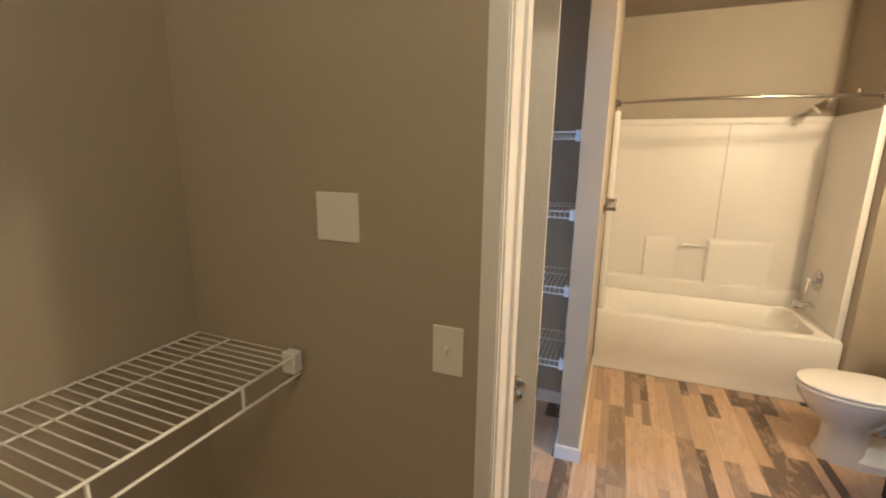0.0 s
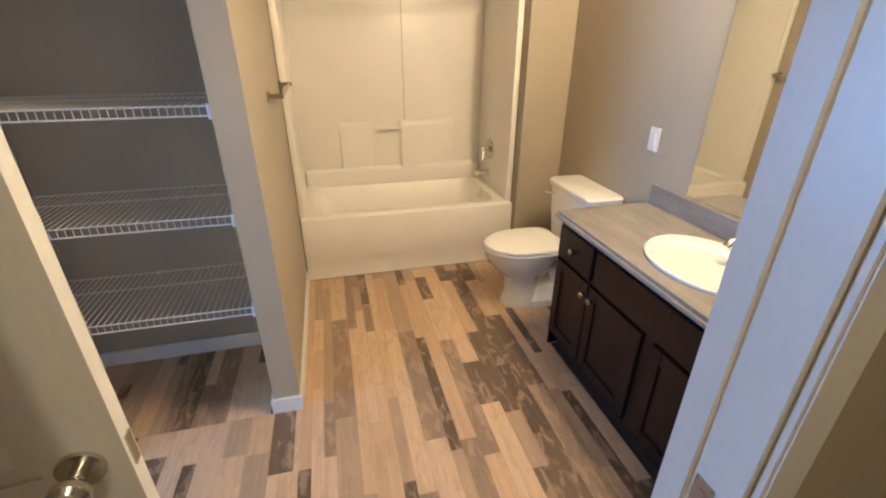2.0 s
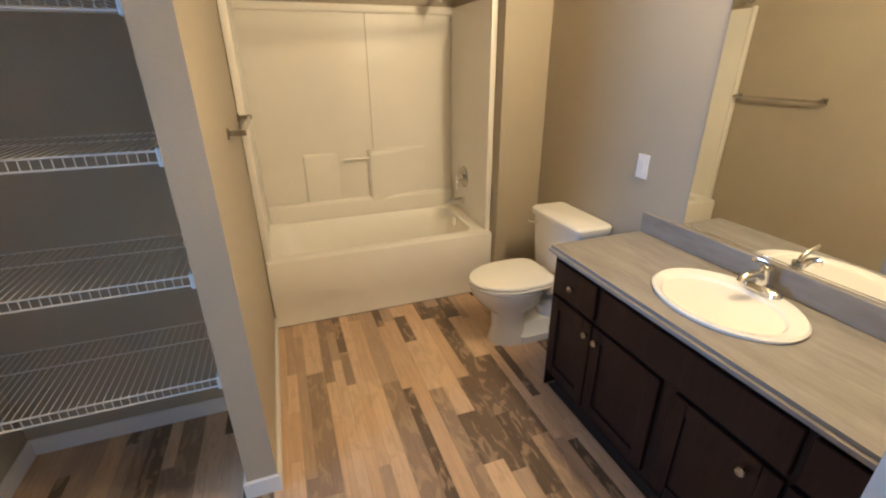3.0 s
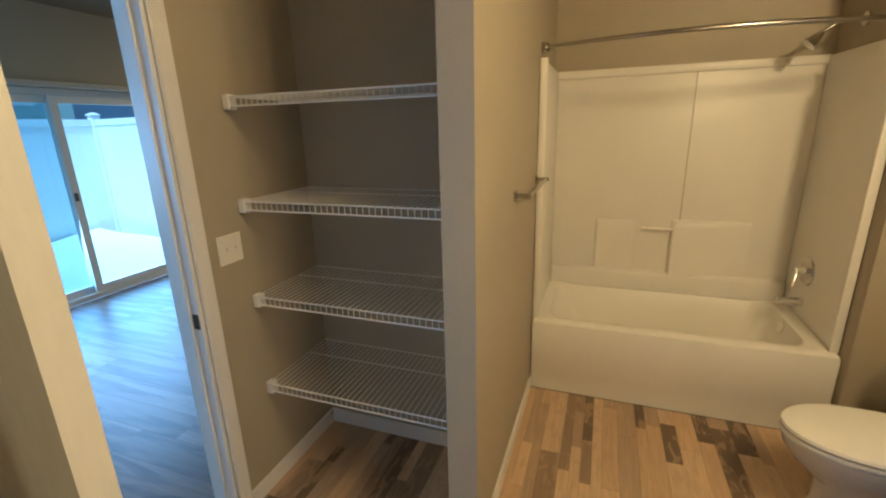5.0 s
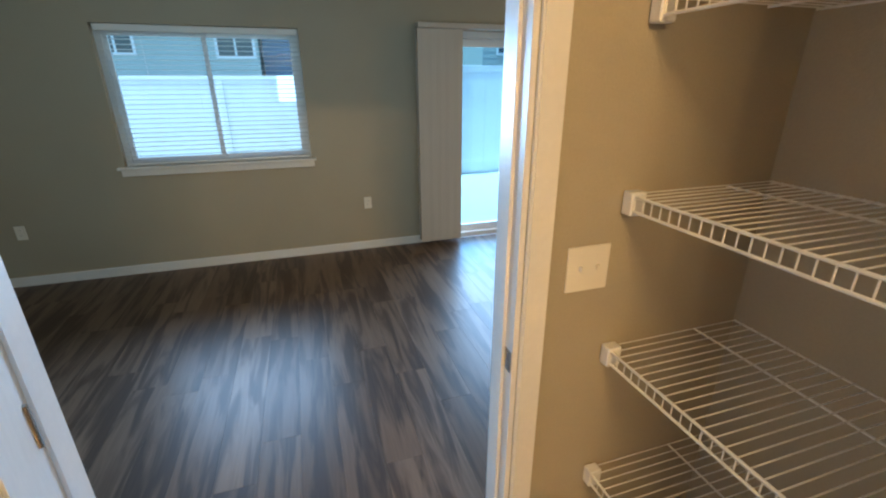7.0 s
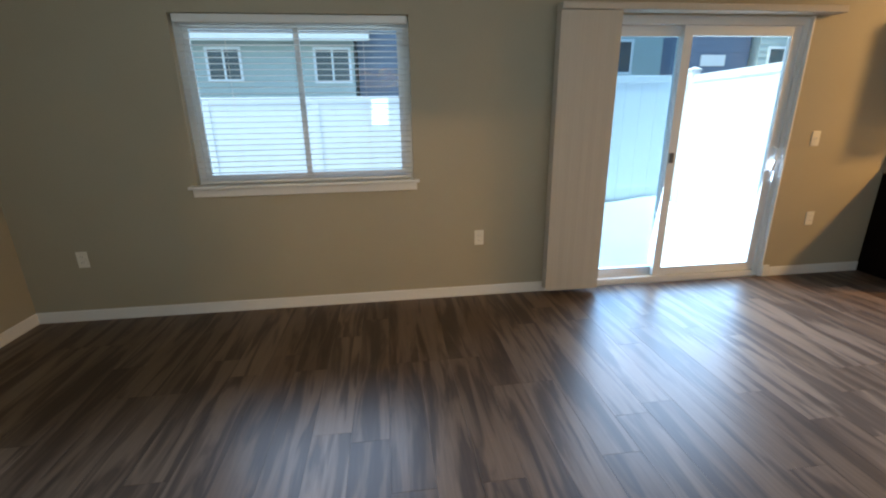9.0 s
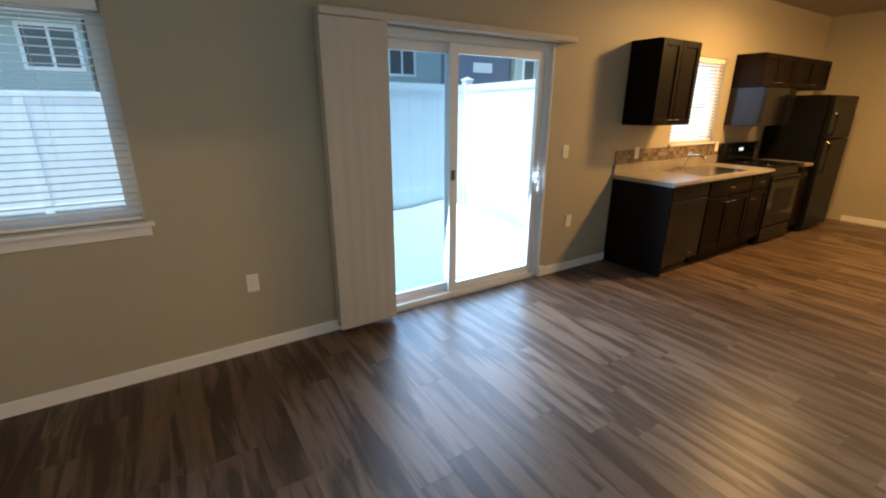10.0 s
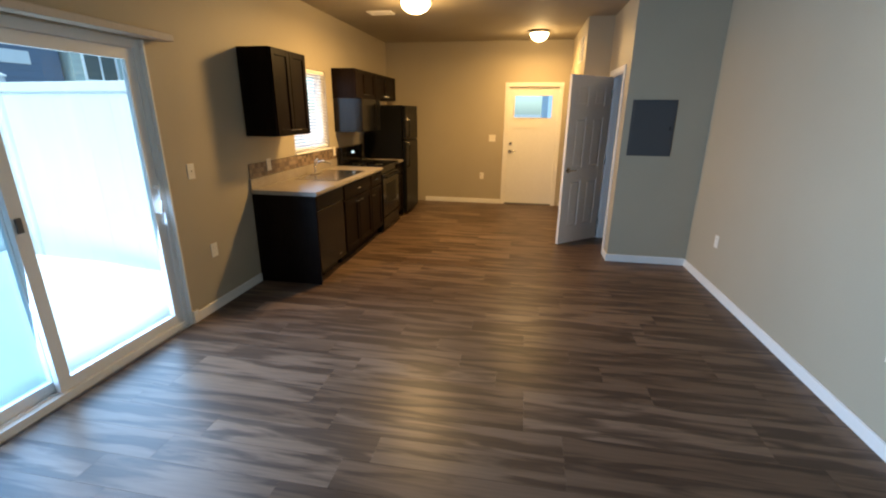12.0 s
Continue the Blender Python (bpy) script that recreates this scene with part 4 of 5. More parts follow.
# the sink's hole through the slab
cut = link("cutter", loft([oval(2.285, 2.70, z, 0.175, 0.225, 36) for z in (0.6, 0.9)]), LAMIN)
md = slab.modifiers.new("hole", "BOOLEAN")
md.object, md.operation, md.solver = cut, "DIFFERENCE", "EXACT"
bpy.context.view_layer.update()
cutmesh = bpy.data.meshes.new_from_object(slab.evaluated_get(bpy.context.evaluated_depsgraph_get()))
slab.modifiers.clear()
slab.data = cutmesh
bpy.data.objects.remove(cut)
sink = empty("bathroom_sink", pose(2.285, 2.70, 0.795), "white oval drop-in porcelain sink", "sink")
part("bowl", loft([oval(0, 0, 0.001, 0.200, 0.252, 40), oval(0, 0, 0.012, 0.203, 0.256, 40), oval(0, 0, 0.018, 0.196, 0.248, 40), oval(-0.02, 0, 0.012, 0.160, 0.212, 40), oval(-0.022, 0, -0.002, 0.148, 0.200, 40), oval(-0.022, 0, -0.07, 0.115, 0.165, 40), oval(-0.02, 0, -0.12, 0.065, 0.10, 40), oval(-0.015, 0, -0.135, 0.02, 0.02, 40)]), CHINA, sink, smooth=True)
part("drain", rod((-0.015, 0, -0.136), (-0.015, 0, -0.131), 0.021, 20), CHROME, sink, "chrome drain", True)
part("overflow", rod((0.085, 0, -0.03), (0.092, 0, -0.03), 0.008, 12), DARK, sink)
fau = empty("bathroom_faucet", pose(2.455, 2.70, 0.812), "chrome single-lever faucet on the sink", "faucet")
part("base", loft([oval(0, 0, 0, 0.027, 0.078, 28, 2.6), oval(0, 0, 0.018, 0.025, 0.075, 28, 2.6), oval(0, 0, 0.026, 0.018, 0.055, 28)]), CHROME, fau, smooth=True)
part("spout", tube([(0.0, 0, 0.02), (-0.01, 0, 0.055), (-0.05, 0, 0.075), (-0.10, 0, 0.07), (-0.115, 0, 0.052)], 0.0145, 14), CHROME, fau, smooth=True)
part("body", rod((0.005, 0, 0.02), (0.005, 0, 0.085), 0.024, 20, 0.021), CHROME, fau, smooth=True)
part("lever", tube([(0.005, 0, 0.085), (0.0, 0, 0.10), (-0.03, 0, 0.118), (-0.075, 0, 0.135)], 0.009, 10), CHROME, fau, smooth=True)
mirror = empty("wall_mirror", pose(2.55, 0, 0), "large frameless wall mirror above the vanity", "mirror")
part("glass", box(-0.007, -0.001, 1.96, 3.14, 0.905, 1.93), MIRROR, mirror)
part("channel", box(-0.011, -0.001, 1.96, 3.14, 0.8965, 0.9045), CHROME, mirror, "chrome bottom channel")
for y in (2.25, 2.85):
    part("clip", box(-0.012, -0.001, y - 0.012, y + 0.012, 1.925, 1.945), CHROME, mirror)

# ---- kitchen along the west wall ----
KF, KT = -3.11, 0.865


def base_unit(y0, y1, label, fronts, hollow=False):
    top = empty("base_cabinet", pose(-3.73, y0, 0), label, "cabinet", "kitchen base cabinets")
    w = y1 - y0
    f = KF + 3.73
    rows = [(0.002, f, 0.001, w - 0.001, 0.10, 0.66 if hollow else KT), (0.002, f - 0.06, 0.001, w - 0.001, 0.0, 0.10)]
    if hollow:
        rows += [(f - 0.03, f, 0.001, w - 0.001, 0.66, KT), (0.002, f - 0.03, 0.001, 0.018, 0.66, KT), (0.002, f - 0.03, w - 0.018, w - 0.001, 0.66, KT)]
    part("body", boxes(rows), KWOOD, top)
    for name, a, b, z0, z1, ky, kz in fronts:
        d = shaker(top, name, f, a, b, z0, z1, KWOOD, way=1)
        if ky is not None:
            h = part("handle", tube([(f + 0.019, ky - 0.035, kz), (f + 0.035, ky - 0.03, kz), (f + 0.038, ky, kz), (f + 0.035, ky + 0.03, kz), (f + 0.019, ky + 0.035, kz)], 0.005, 8), NICKEL, d, "nickel pull", True)
    return top


part_end = empty("base_cabinet", pose(-3.73, 6.605, 0), "dark wood end panel beside the dishwasher", "cabinet", "kitchen base cabinets")
part("end_panel", box(0.002, KF + 3.73 + 0.018, 0, 0.02, 0, KT, 0.002), KWOOD, part_end)
part("filler", box(0.002, 0.05, 0.021, 0.024, 0.1, KT - 0.01), KWOOD, part_end)
base_unit(7.26, 8.12, "dark wood sink cabinet with two doors", [("false_front", 0.01, 0.85, 0.70, 0.85, 0.43, 0.775), ("door", 0.01, 0.425, 0.12, 0.685, 0.37, 0.63), ("door", 0.435, 0.85, 0.12, 0.685, 0.49, 0.63)], True)
base_unit(8.12, 8.54, "dark wood base cabinet with a drawer and door", [("drawer", 0.01, 0.41, 0.70, 0.85, 0.21, 0.775), ("door", 0.01, 0.41, 0.12, 0.685, 0.06, 0.60)])
base_unit(9.31, 9.58, "narrow dark wood base cabinet with a drawer and door", [("drawer", 0.01, 0.26, 0.70, 0.85, 0.135, 0.775), ("door", 0.01, 0.26, 0.12, 0.685, 0.06, 0.60)])
dw = empty("dishwasher", pose(-3.73, 6.63, 0), "black enamel built-in dishwasher under the worktop", "dishwasher")
part("body", boxes([(0.01, 0.60, 0.0, 0.625, 0.10, KT - 0.002), (0.01, 0.54, 0.0, 0.625, 0, 0.10)]), BLACK, dw)
part("door", box(0.60, 0.632, 0.004, 0.62, 0.11, 0.72, 0.006, 2), BLACK, dw, "black enamel door")
part("control_panel", box(0.60, 0.636, 0.004, 0.62, 0.725, KT - 0.006, 0.006, 2), BLACKM, dw, "black control strip")
part("badge", box(0.632, 0.634, 0.44, 0.50, 0.16, 0.172), STEEL, dw)

ktop = empty("countertop", pose(-3.73, 6.59, 0), "speckled tan laminate worktop with backsplash", "countertop")
part("slab", boxes([(0.002, 0.155, 0.715, 1.485, KT + 0.001, 0.903)]), KLAM, ktop)
for a, b, xa in ((0.0, 0.715, 0.002), (0.715, 1.485, 0.555), (1.485, 1.955, 0.002), (2.72, 2.995, 0.002)):
    bm = box(xa, 0.665, a, b, KT + 0.001, 0.903)
    ed = [e for e in bm.edges if all(v.co.x > 0.66 for v in e.verts) and abs(e.verts[0].co.z - e.verts[1].co.z) < 1e-4]
    bmesh.ops.bevel(bm, geom=ed, offset=0.012, segments=3, affect="EDGES")
    part("slab", bm, KLAM, ktop, smooth=True)
    part("backsplash", box(0.002, 0.022, a, b, 0.9035, 1.0), KLAM, ktop)
ks = empty("kitchen_sink", pose(-3.40, 7.69, 0.904), "stainless steel double-bowl kitchen sink", "sink")
part("rim", boxes([(-0.25, 0.25, -0.41, -0.38, 0, 0.005), (-0.25, 0.25, 0.38, 0.41, 0, 0.005), (-0.25, -0.17, -0.38, 0.38, 0, 0.005), (0.22, 0.25, -0.38, 0.38, 0, 0.005), (-0.17, 0.22, -0.015, 0.015, 0, 0.005)]), STEEL, ks)
for a, b in ((-0.38, -0.015), (0.015, 0.38)):
    part("bowl", loft([ring_box(-0.17, 0.22, a, b, 0.0045, 0.05), ring_box(-0.165, 0.215, a + 0.005, b - 0.005, -0.01, 0.05), ring_box(-0.155, 0.205, a + 0.012, b - 0.012, -0.15, 0.05), ring_box(-0.10, 0.15, a + 0.06, b - 0.06, -0.17, 0.05)]), STEEL, ks, "steel bowl", True)
kf = empty("kitchen_faucet", pose(-3.61, 7.69, 0.909), "chrome kitchen faucet behind the sink", "faucet")
part("base", box(-0.025, 0.025, -0.10, 0.10, 0, 0.014, 0.005, 2), CHROME, kf)
part("spout", tube([(0, 0, 0.01), (0, 0, 0.09), (0.03, 0, 0.135), (0.10, 0, 0.15), (0.18, 0, 0.13), (0.19, 0, 0.11)], 0.012, 12), CHROME, kf, smooth=True)
part("lever", tube([(0, 0, 0.09), (0, 0.0, 0.14), (0.02, 0.05, 0.17)], 0.009, 10), CHROME, kf, smooth=True)

stove = empty("stove", pose(-3.73, 8.546, 0), "black freestanding electric range with coil burners", "stove")
part("body", box(0.03, 0.62, 0.0, 0.758, 0.0, 0.895, 0.004), BLACK, stove)
part("cooktop", box(0.02, 0.665, -0.002, 0.760, 0.896, 0.915, 0.006, 2), BLACK, stove, "black glass cooktop")
part("oven_door", box(0.62, 0.655, 0.008, 0.75, 0.22, 0.80, 0.008, 2), BLACK, stove, "black oven door")
part("oven_window", box(0.6555, 0.658, 0.14, 0.62, 0.38, 0.66), BLACKM, stove, "dark oven window")
part("drawer", box(0.62, 0.65, 0.008, 0.75, 0.03, 0.205, 0.006, 2), BLACK, stove)
part("oven_handle", tube([(0.655, 0.06, 0.755), (0.695, 0.07, 0.755), (0.695, 0.69, 0.755), (0.655, 0.70, 0.755)], 0.011, 10), BLACKM, stove, smooth=True)
part("back_guard", box(0.03, 0.10, 0.0, 0.758, 0.916, 1.14, 0.012, 2), BLACK, stove, "black control back panel")
part("clock", box(0.1005, 0.102, 0.33, 0.43, 1.04, 1.075), DISPLAY, stove, "lit oven clock")
for y in (0.08, 0.18, 0.58, 0.68):
    part("control_knob", rod((0.10, y, 1.05), (0.125, y, 1.05), 0.02, 16), BLACKM, stove)
for x, y, r in ((0.24, 0.20, 0.075), (0.24, 0.56, 0.095), (0.50, 0.20, 0.095), (0.50, 0.56, 0.075)):
    b = bmesh.new()
    for k in range(4):
        rr = r * (1 - 0.22 * k)
        bmesh.ops.create_cone(b, cap_ends=False, segments=24, radius1=rr, radius2=rr - 0.006, depth=0.008, matrix=pose(x, y, 0.919))
    part("burner", b, BLACKM, stove, "black coil burner")

micro = empty("microwave", pose(-3.73, 8.58, 1.345), "black microwave mounted over the range", "microwave")
part("body", box(0.002, 0.37, 0, 0.76, 0, 0.425, 0.004), BLACK, micro)
part("door", box(0.37, 0.395, 0.0, 0.57, 0.004, 0.42, 0.005), BLACK, micro)
part("control_panel", box(0.37, 0.393, 0.575, 0.76, 0.004, 0.42, 0.004), BLACKM, micro)
part("handle", tube([(0.395, 0.54, 0.06), (0.425, 0.54, 0.08), (0.425, 0.54, 0.34), (0.395, 0.54, 0.36)], 0.009, 8), BLACKM, micro, smooth=True)


def wall_unit(y0, y1, z0, z1, doors, label):
    top = empty("wall_cabinet", pose(-3.73, y0, z0), label, "cabinet", "kitchen wall cabinets")
    w, h, d = y1 - y0, z1 - z0, 0.305
    part("body", box(0.002, d, 0.001, w - 0.001, 0, h, 0.002), KWOOD, top)
    for k in range(doors):
        a, b = 0.006 + (w - 0.008) * k / doors, (w - 0.008) * (k + 1) / doors
        dr = shaker(top, "door", d, a, b, 0.006, h - 0.006, KWOOD, way=1)
        ky = b - 0.05 if k % 2 == 0 and doors > 1 else a + 0.05
        part("handle", tube([(d + 0.019, ky - 0.03, 0.05), (d + 0.036, ky - 0.026, 0.05), (d + 0.036, ky + 0.026, 0.05), (d + 0.019, ky + 0.03, 0.05)], 0.005, 8), NICKEL, dr, "nickel pull", True)
    return top


wall_unit(6.635, 7.255, 1.385, 2.13, 2, "dark wood two-door wall cabinet beside the patio door")
wall_unit(8.58, 9.34, 1.772, 2.13, 2, "dark wood wall cabinet above the microwave")
wall_unit(9.345, 10.40, 1.772, 2.13, 2, "dark wood wall cabinet above the refrigerator")

fridge = empty("refrigerator", pose(-3.70, 9.625, 0), "black textured top-freezer refrigerator beside the cabinets", "refrigerator")
part("body", box(0, 0.60, 0, 0.76, 0.02, 1.70, 0.006, 2), BLACKM, fridge)
part("freezer_door", box(0.605, 0.668, 0.002, 0.758, 1.19, 1.695, 0.014, 3), BLACKM, fridge, "black textured freezer door")
part("door", box(0.605, 0.668, 0.002, 0.758, 0.06, 1.18, 0.014, 3), BLACKM, fridge, "black textured door")
for z0, z1 in ((1.22, 1.50), (0.78, 1.16)):
    part("handle", tube([(0.668, 0.06, z0), (0.705, 0.06, z0 + 0.03), (0.705, 0.06, z1 - 0.03), (0.668, 0.06, z1)], 0.011, 8), BLACK, fridge, smooth=True)
for y in (0.05, 0.70):
    part("foot", rod((0.55, y, 0), (0.55, y, 0.025), 0.02, 10), RUBBER, fridge)

# mosaic strip behind the worktop
tiles = tagged(link("backsplash_tiles", box(-3.7285, -3.7265, 6.605, 9.60, 1.001, 1.135), GROUT), "brown mosaic tile strip above the worktop", "tiles", kind="structure")
tmesh = None
for r in range(3):
    for c in range(62):
        y = 6.63 + 0.048 * c
        if tmesh is None:
            tob = part("tile", box(-0.0225, 0.0225, -0.0205, 0.0205, 0, 0.004, 0.0015), TILE, tiles)
            tmesh = tob.data
        else:
            tob = new("tile", tmesh)
            tob.parent = tiles
        tob.matrix_basis = on_west(-3.7265, y, 1.024 + 0.0435 * r)

# ---- outside ----
SNOW = mat("settled_snow", (0.86, 0.88, 0.90), 0.55, grain=0.03, scale=60, bump=0.25, blotch=0.02)
structure("patio", box(-6.6, -3.88, 3.2, 6.75, -0.16, -0.06, 0.01), CONC, "pale concrete patio slab")



def snow_bank(x0, x1, y0, y1, n=36):
    """Soft drifts over the patio, deeper towards the fences."""
    bm = bmesh.new()
    grid = []
    for i in range(n + 1):
        row = []
        for j in range(n + 1):
            u, v = i / n, j / n
            x, y = x0 + (x1 - x0) * u, y0 + (y1 - y0) * v
            z = 0.02 + 0.10 * (1 - u) ** 2 + 0.10 * v ** 4 + 0.018 * math.sin(4.1 * x + 1.7 * y) + 0.014 * math.sin(2.3 * x - 5.3 * y)
            row.append(bm.verts.new((x, y, -0.06 + max(z, 0.004) * min(1, 6 * (1 - u) + 0.02))))
        grid.append(row)
    for i in range(n):
        for j in range(n):
            bm.faces.new((grid[i][j], grid[i + 1][j], grid[i + 1][j + 1], grid[i][j + 1]))
    ob = tagged(link("snow", bm, SNOW, smooth=True), "white settled snow drifted over the patio", kind="structure")
    return ob


snow_bank(-6.58, -3.885, 3.32, 6.5)


def fence(a, b, height, label, proud=True):
    """White vinyl privacy fence from a to b."""
    d = Vector((b[0] - a[0], b[1] - a[1], 0))
    top = empty("fence", Matrix.Translation((a[0], a[1], -0.16)) @ pose(0, 0, 0, 0, 0, math.degrees(math.atan2(d.y, d.x))), label, "fence", "white fences")
    n = max(1, round(d.length / 2.1))
    w = d.length / n
    board = None
    for k in range(n + 1):
        if not proud:
            part("post", box(k * w - 0.06, k * w + 0.06, -0.026, 0.026, 0, height, 0.006), FENCE, top)
            continue
        part("post", box(k * w - 0.06, k * w + 0.06, -0.06, 0.06, 0, height + 0.06, 0.006), FENCE, top)
        part("cap", loft([ring_box(k * w - 0.072, k * w + 0.072, -0.072, 0.072, height + 0.06, 0.004, 1), ring_box(k * w - 0.072, k * w + 0.072, -0.072, 0.072, height + 0.08, 0.004, 1), ring_box(k * w - 0.01, k * w + 0.01, -0.01, 0.01, height + 0.11, 0.004, 1)]), FENCE, top)
    for k in range(n):
        for z in (0.06, height - 0.09):
            part("rail", box(k * w + 0.06, (k + 1) * w - 0.06, -0.025, 0.025, z, z + 0.09, 0.004), FENCE, top)
        m = 7 if n < 5 else 6
        for j in range(m):
            x = k * w + 0.06 + (w - 0.12) * j / m
            if board is None:
                board = ob = part("board", box(0.0008, (w - 0.12) / m - 0.0008, -0.011, 0.011, 0.15, height - 0.09, 0.0015), FENCE, top)
            else:
                ob = new("board", board.data)
                ob.parent = top
            ob.matrix_basis = pose(x, 0, 0)
    return top


fence((-6.65, 3.3), (-6.65, 6.85), 2.02, "white vinyl privacy fence at the patio's end")
fence((-6.65, 6.85), (-3.98, 6.55), 2.02, "white vinyl privacy fence beside the patio")
fence((-10.3, -14), (-10.3, 14), 1.92, "long white vinyl fence behind the building", False)


def house(x, y0, y1, height, material, windows, label, vents=()):
    """A house wall facing the camera's building, lap siding, white trimmed windows (y0, y1, z0, z1), low roof."""
    top = empty("house", pose(x, y0, -0.16), label, "house")
    part("wall", box(-6, 0, 0, y1 - y0, 0, height), material, top)
    lap = None
    k = 0
    while k * 0.2 < height - 0.2:
        if lap is None:
            b = bmesh.new()
            vs = [b.verts.new(p) for p in ((0.001, 0, 0), (0.022, 0, 0), (0.004, 0, 0.2), (0.001, y1 - y0, 0), (0.022, y1 - y0, 0), (0.004, y1 - y0, 0.2))]
            for f in ((0, 1, 2), (3, 5, 4), (0, 3, 4, 1), (1, 4, 5, 2), (0, 2, 5, 3)):
                b.faces.new([vs[i] for i in f])
            lap = ob = part("siding_board", b, material, top)
        else:
            ob = new("siding_board", lap.data)
            ob.parent = top
        ob.matrix_basis = pose(0, 0, 0.2 * k)
        k += 1
    for a, b_, z0, z1 in windows:
        a, b_, z0, z1 = a - y0, b_ - y0, z0 + 0.16, z1 + 0.16
        w = part("window", boxes([(0.02, 0.05, a - 0.08, a, z0 - 0.08, z1 + 0.08), (0.02, 0.05, b_, b_ + 0.08, z0 - 0.08, z1 + 0.08), (0.02, 0.05, a, b_, z0 - 0.08, z0), (0.02, 0.05, a, b_, z1, z1 + 0.08), (0.02, 0.045, (a + b_) / 2 - 0.03, (a + b_) / 2 + 0.03, z0, z1)]), VINYL, top, "white window frame")
        part("pane", box(0.018, 0.026, a, (a + b_) / 2 - 0.03, z0, z1), PANE_FAR, w)
        part("pane", box(0.018, 0.026, (a + b_) / 2 + 0.03, b_, z0, z1), PANE_FAR, w)
    for a, b_, z0, z1 in vents:
        part("vent", boxes([(0.02, 0.06, a - y0, b_ - y0, z0 + 0.16, z1 + 0.16)]), VINYL, top, "white gable vent")
    n = y1 - y0
    b = bmesh.new()
    vs = [b.verts.new(p) for p in ((0.5, -0.5, height), (-6.5, -0.5, height), (-3, -0.5, height + 2), (0.5, n + 0.5, height), (-6.5, n + 0.5, height), (-3, n + 0.5, height + 2))]
    for f in ((0, 1, 2), (3, 5, 4), (0, 3, 4, 1), (1, 4, 5, 2), (0, 2, 5, 3)):
        b.faces.new([vs[i] for i in f])
    part("roof", b, ROOF, top)
    part("fascia", box(0.5, 0.54, -0.5, n + 0.5, height - 0.16, height + 0.02), VINYL, top)
    return top


house(-15, -3.2, 1.65, 3.75, SIDING, [(-2.5, -1.65, 2.45, 3.25), (0.55, 1.5, 2.4, 3.25)], "pale green two-storey house behind the fence")
house(-16, -13, -3.3, 6.2, SIDING2, [(-7, -6, 2.4, 3.4)], "slate blue house behind the fence")
house(-15.6, 1.75, 4.0, 6.0, SIDING2, [], "slate blue house wall behind the fence")
house(-15, 9.0, 11.6, 6.2, SIDING, [(9.6, 10.5, 2.6, 3.5)], "pale green house behind the patio")
house(-15.3, 11.7, 15.0, 6.2, SIDING2, [], "dark blue house behind the patio", [(13.2, 14.1, 2.8, 3.15)])
house(-15, 15.1, 24.0, 6.2, SIDING, [(15.5, 16.6, 2.5, 3.3)], "pale grey-green house with white windows")
hn = house(0, 0, 9.0, 5.2, PALE, [(3.2, 4.4, 1.2, 2.3)], "white house across from the entrance")
hn.matrix_world = pose(4, 19, -0.16, 0, 0, -90) @ pose(0, -4.5, 0)

# ---- floor planks ----
rng = random.Random(7)


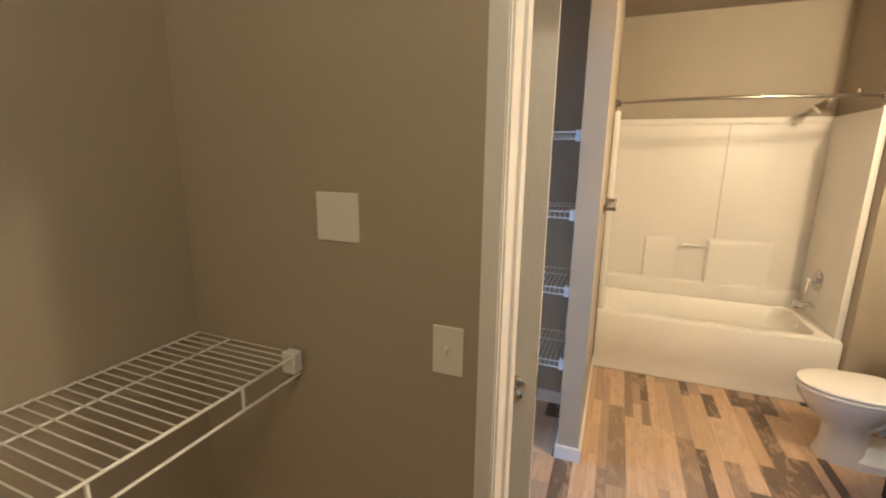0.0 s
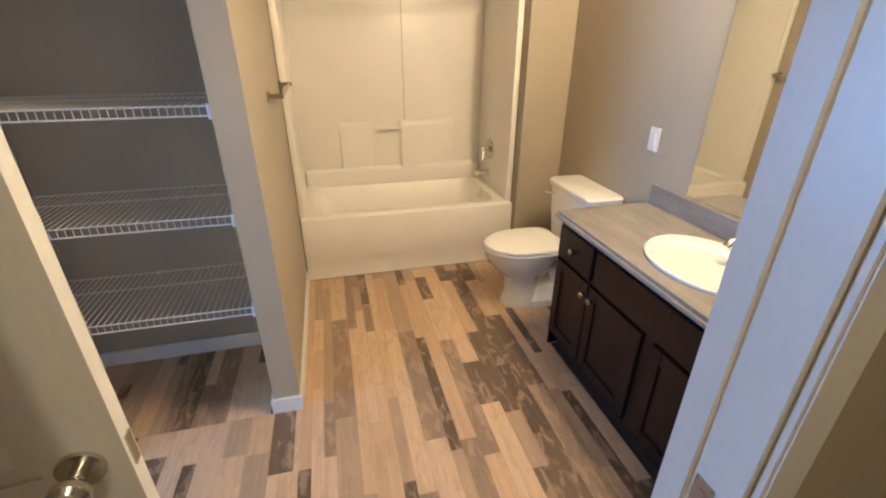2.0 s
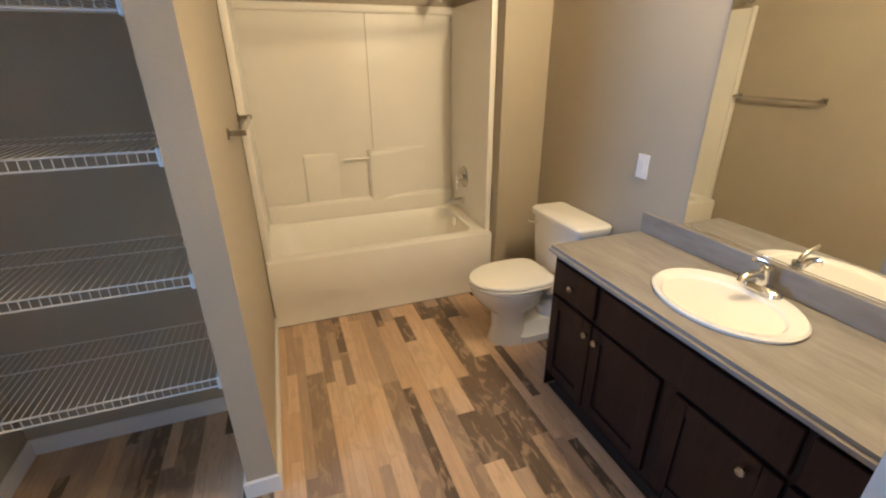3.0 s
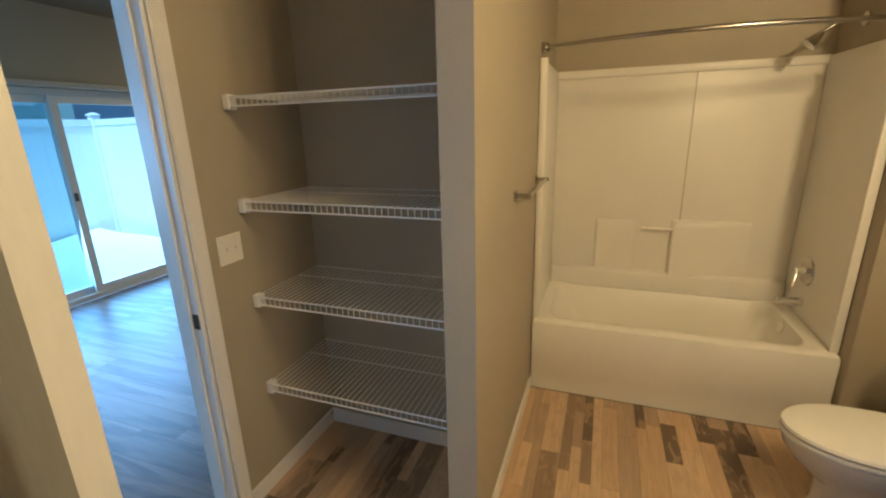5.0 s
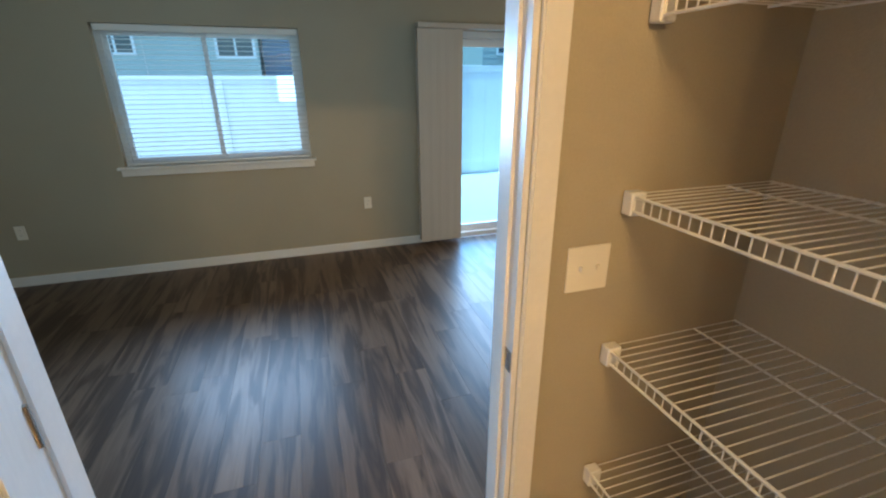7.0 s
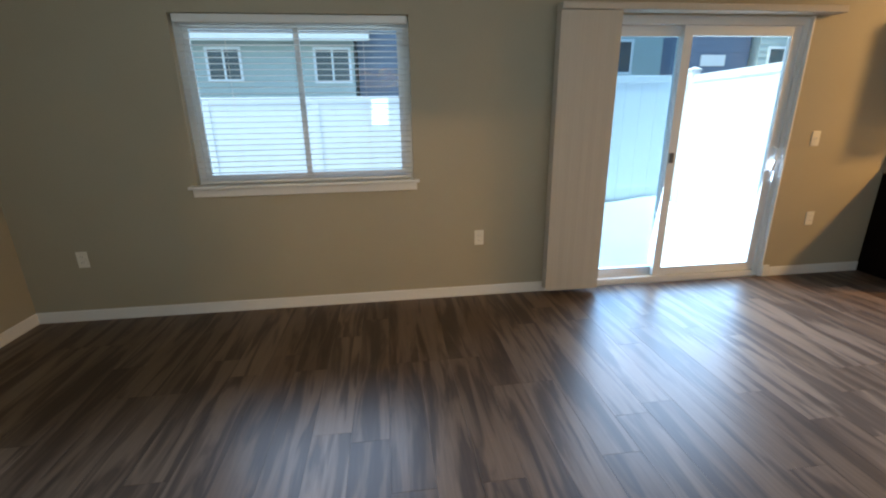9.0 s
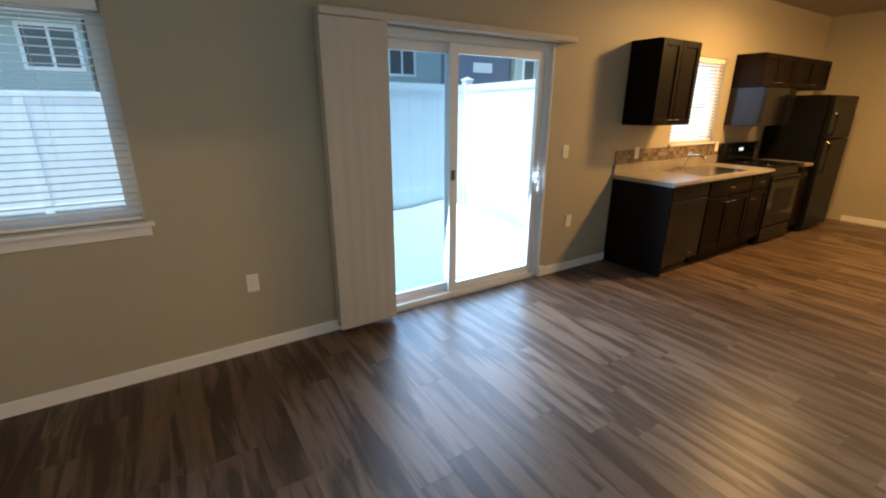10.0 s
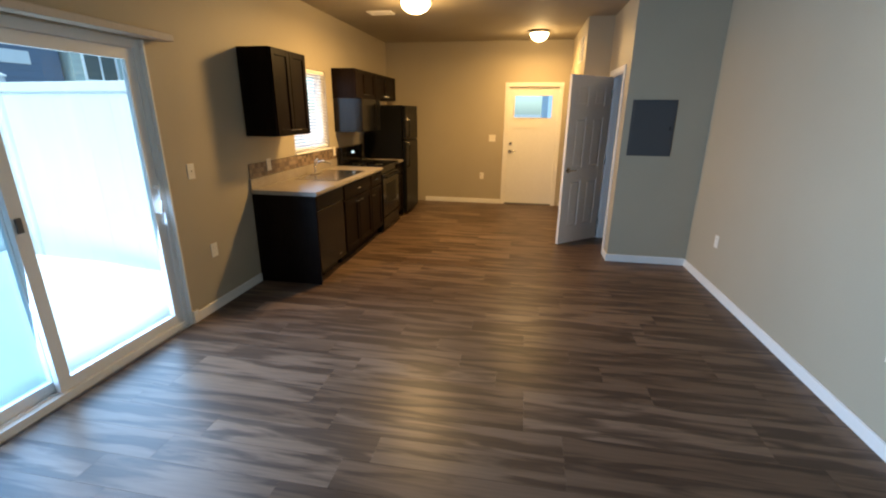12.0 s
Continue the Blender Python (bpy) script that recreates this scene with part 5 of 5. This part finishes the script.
def lay(region, along, width, lengths, material, name, holder):
    """Lay planks of a few lengths inside region (x0, x1, y0, y1); ends are cut at the region's edges."""
    x0, x1, y0, y1 = region
    made = {}
    a0, a1, b0, b1 = (x0, x1, y0, y1) if along == "x" else (y0, y1, x0, x1)
    b = b0
    while b < b1 - 0.004:
        w = min(width if isinstance(width, float) else rng.choice(width), b1 - b)
        a = a0
        first = True
        while a < a1 - 0.004:
            l = rng.choice(lengths)
            if first:
                l = round(l * rng.choice((0.35, 0.6, 0.85, 1.0)), 3)
                first = False
            l = min(l, a1 - a)
            if a1 - a - l < 0.06:
                l = a1 - a
            key = (round(l, 3), round(w, 3))
            if key not in made:
                g = 0.0002
                bm = add_box(bmesh.new(), g, l - g, g, w - g, -0.005, 0.0) if along == "x" else add_box(bmesh.new(), g, w - g, g, l - g, -0.005, 0.0)
                ed = [e for e in bm.edges if all(v.co.z > -0.001 for v in e.verts)]
                bmesh.ops.bevel(bm, geom=ed, offset=0.0004, segments=1, affect="EDGES")
                ob = part(name, bm, material, holder)
                made[key] = ob.data
            else:
                ob = new(name, made[key])
                ob.parent = holder
            ob.matrix_basis = pose(a, b, 0) if along == "x" else pose(b, a, 0)
            a += l
        b += w


fl = structure("floor_living", box(-3.73, 0.587, -0.07, 10.955, -0.0058, -0.0048), GROUT, "grey-brown wood-look vinyl plank floor")
lay((-3.73, -0.42, -0.07, 3.84), "x", 0.178, (1.22, 0.92), LIVING_PLANK, "plank", fl)
lay((-3.73, 0.587, 3.84, 7.93), "x", 0.178, (1.22, 0.92), LIVING_PLANK, "plank", fl)
lay((-3.73, -0.10, 7.93, 10.955), "x", 0.178, (1.22, 0.92), LIVING_PLANK, "plank", fl)
fb = structure("floor_bath", box(-0.42, 2.55, 1.0, 4.40, -0.0047, -0.0042), GROUT, "mixed brown reclaimed-look vinyl plank floor")
lay((0.712, 2.06, 2.0, 4.39), "y", (0.05, 0.075, 0.095, 0.095), (0.30, 0.45, 0.62, 0.78), BATH_PLANK, "plank", fb)
lay((2.06, 2.55, 3.34, 4.34), "y", (0.05, 0.075, 0.095, 0.095), (0.30, 0.45, 0.62, 0.78), BATH_PLANK, "plank", fb)
lay((-0.42, 0.712, 1.82, 3.17), "y", (0.05, 0.075, 0.095, 0.095), (0.30, 0.45, 0.62, 0.78), BATH_PLANK, "plank", fb)
lay((-0.30, 0.602, 3.17, 3.73), "y", (0.05, 0.075, 0.095, 0.095), (0.30, 0.45, 0.62, 0.78), BATH_PLANK, "plank", fb)
lay((0.712, 2.06, 1.0, 2.0), "y", (0.05, 0.075, 0.095, 0.095), (0.30, 0.45, 0.62, 0.78), BATH_PLANK, "plank", fb)
lay((-0.30, 0.712, 0.0, 1.82), "y", 0.184, (0.92,), BATH_PLANK, "plank", fb)
lay((0.712, 2.55, -0.07, 1.0), "y", 0.184, (0.92,), BATH_PLANK, "plank", fb)
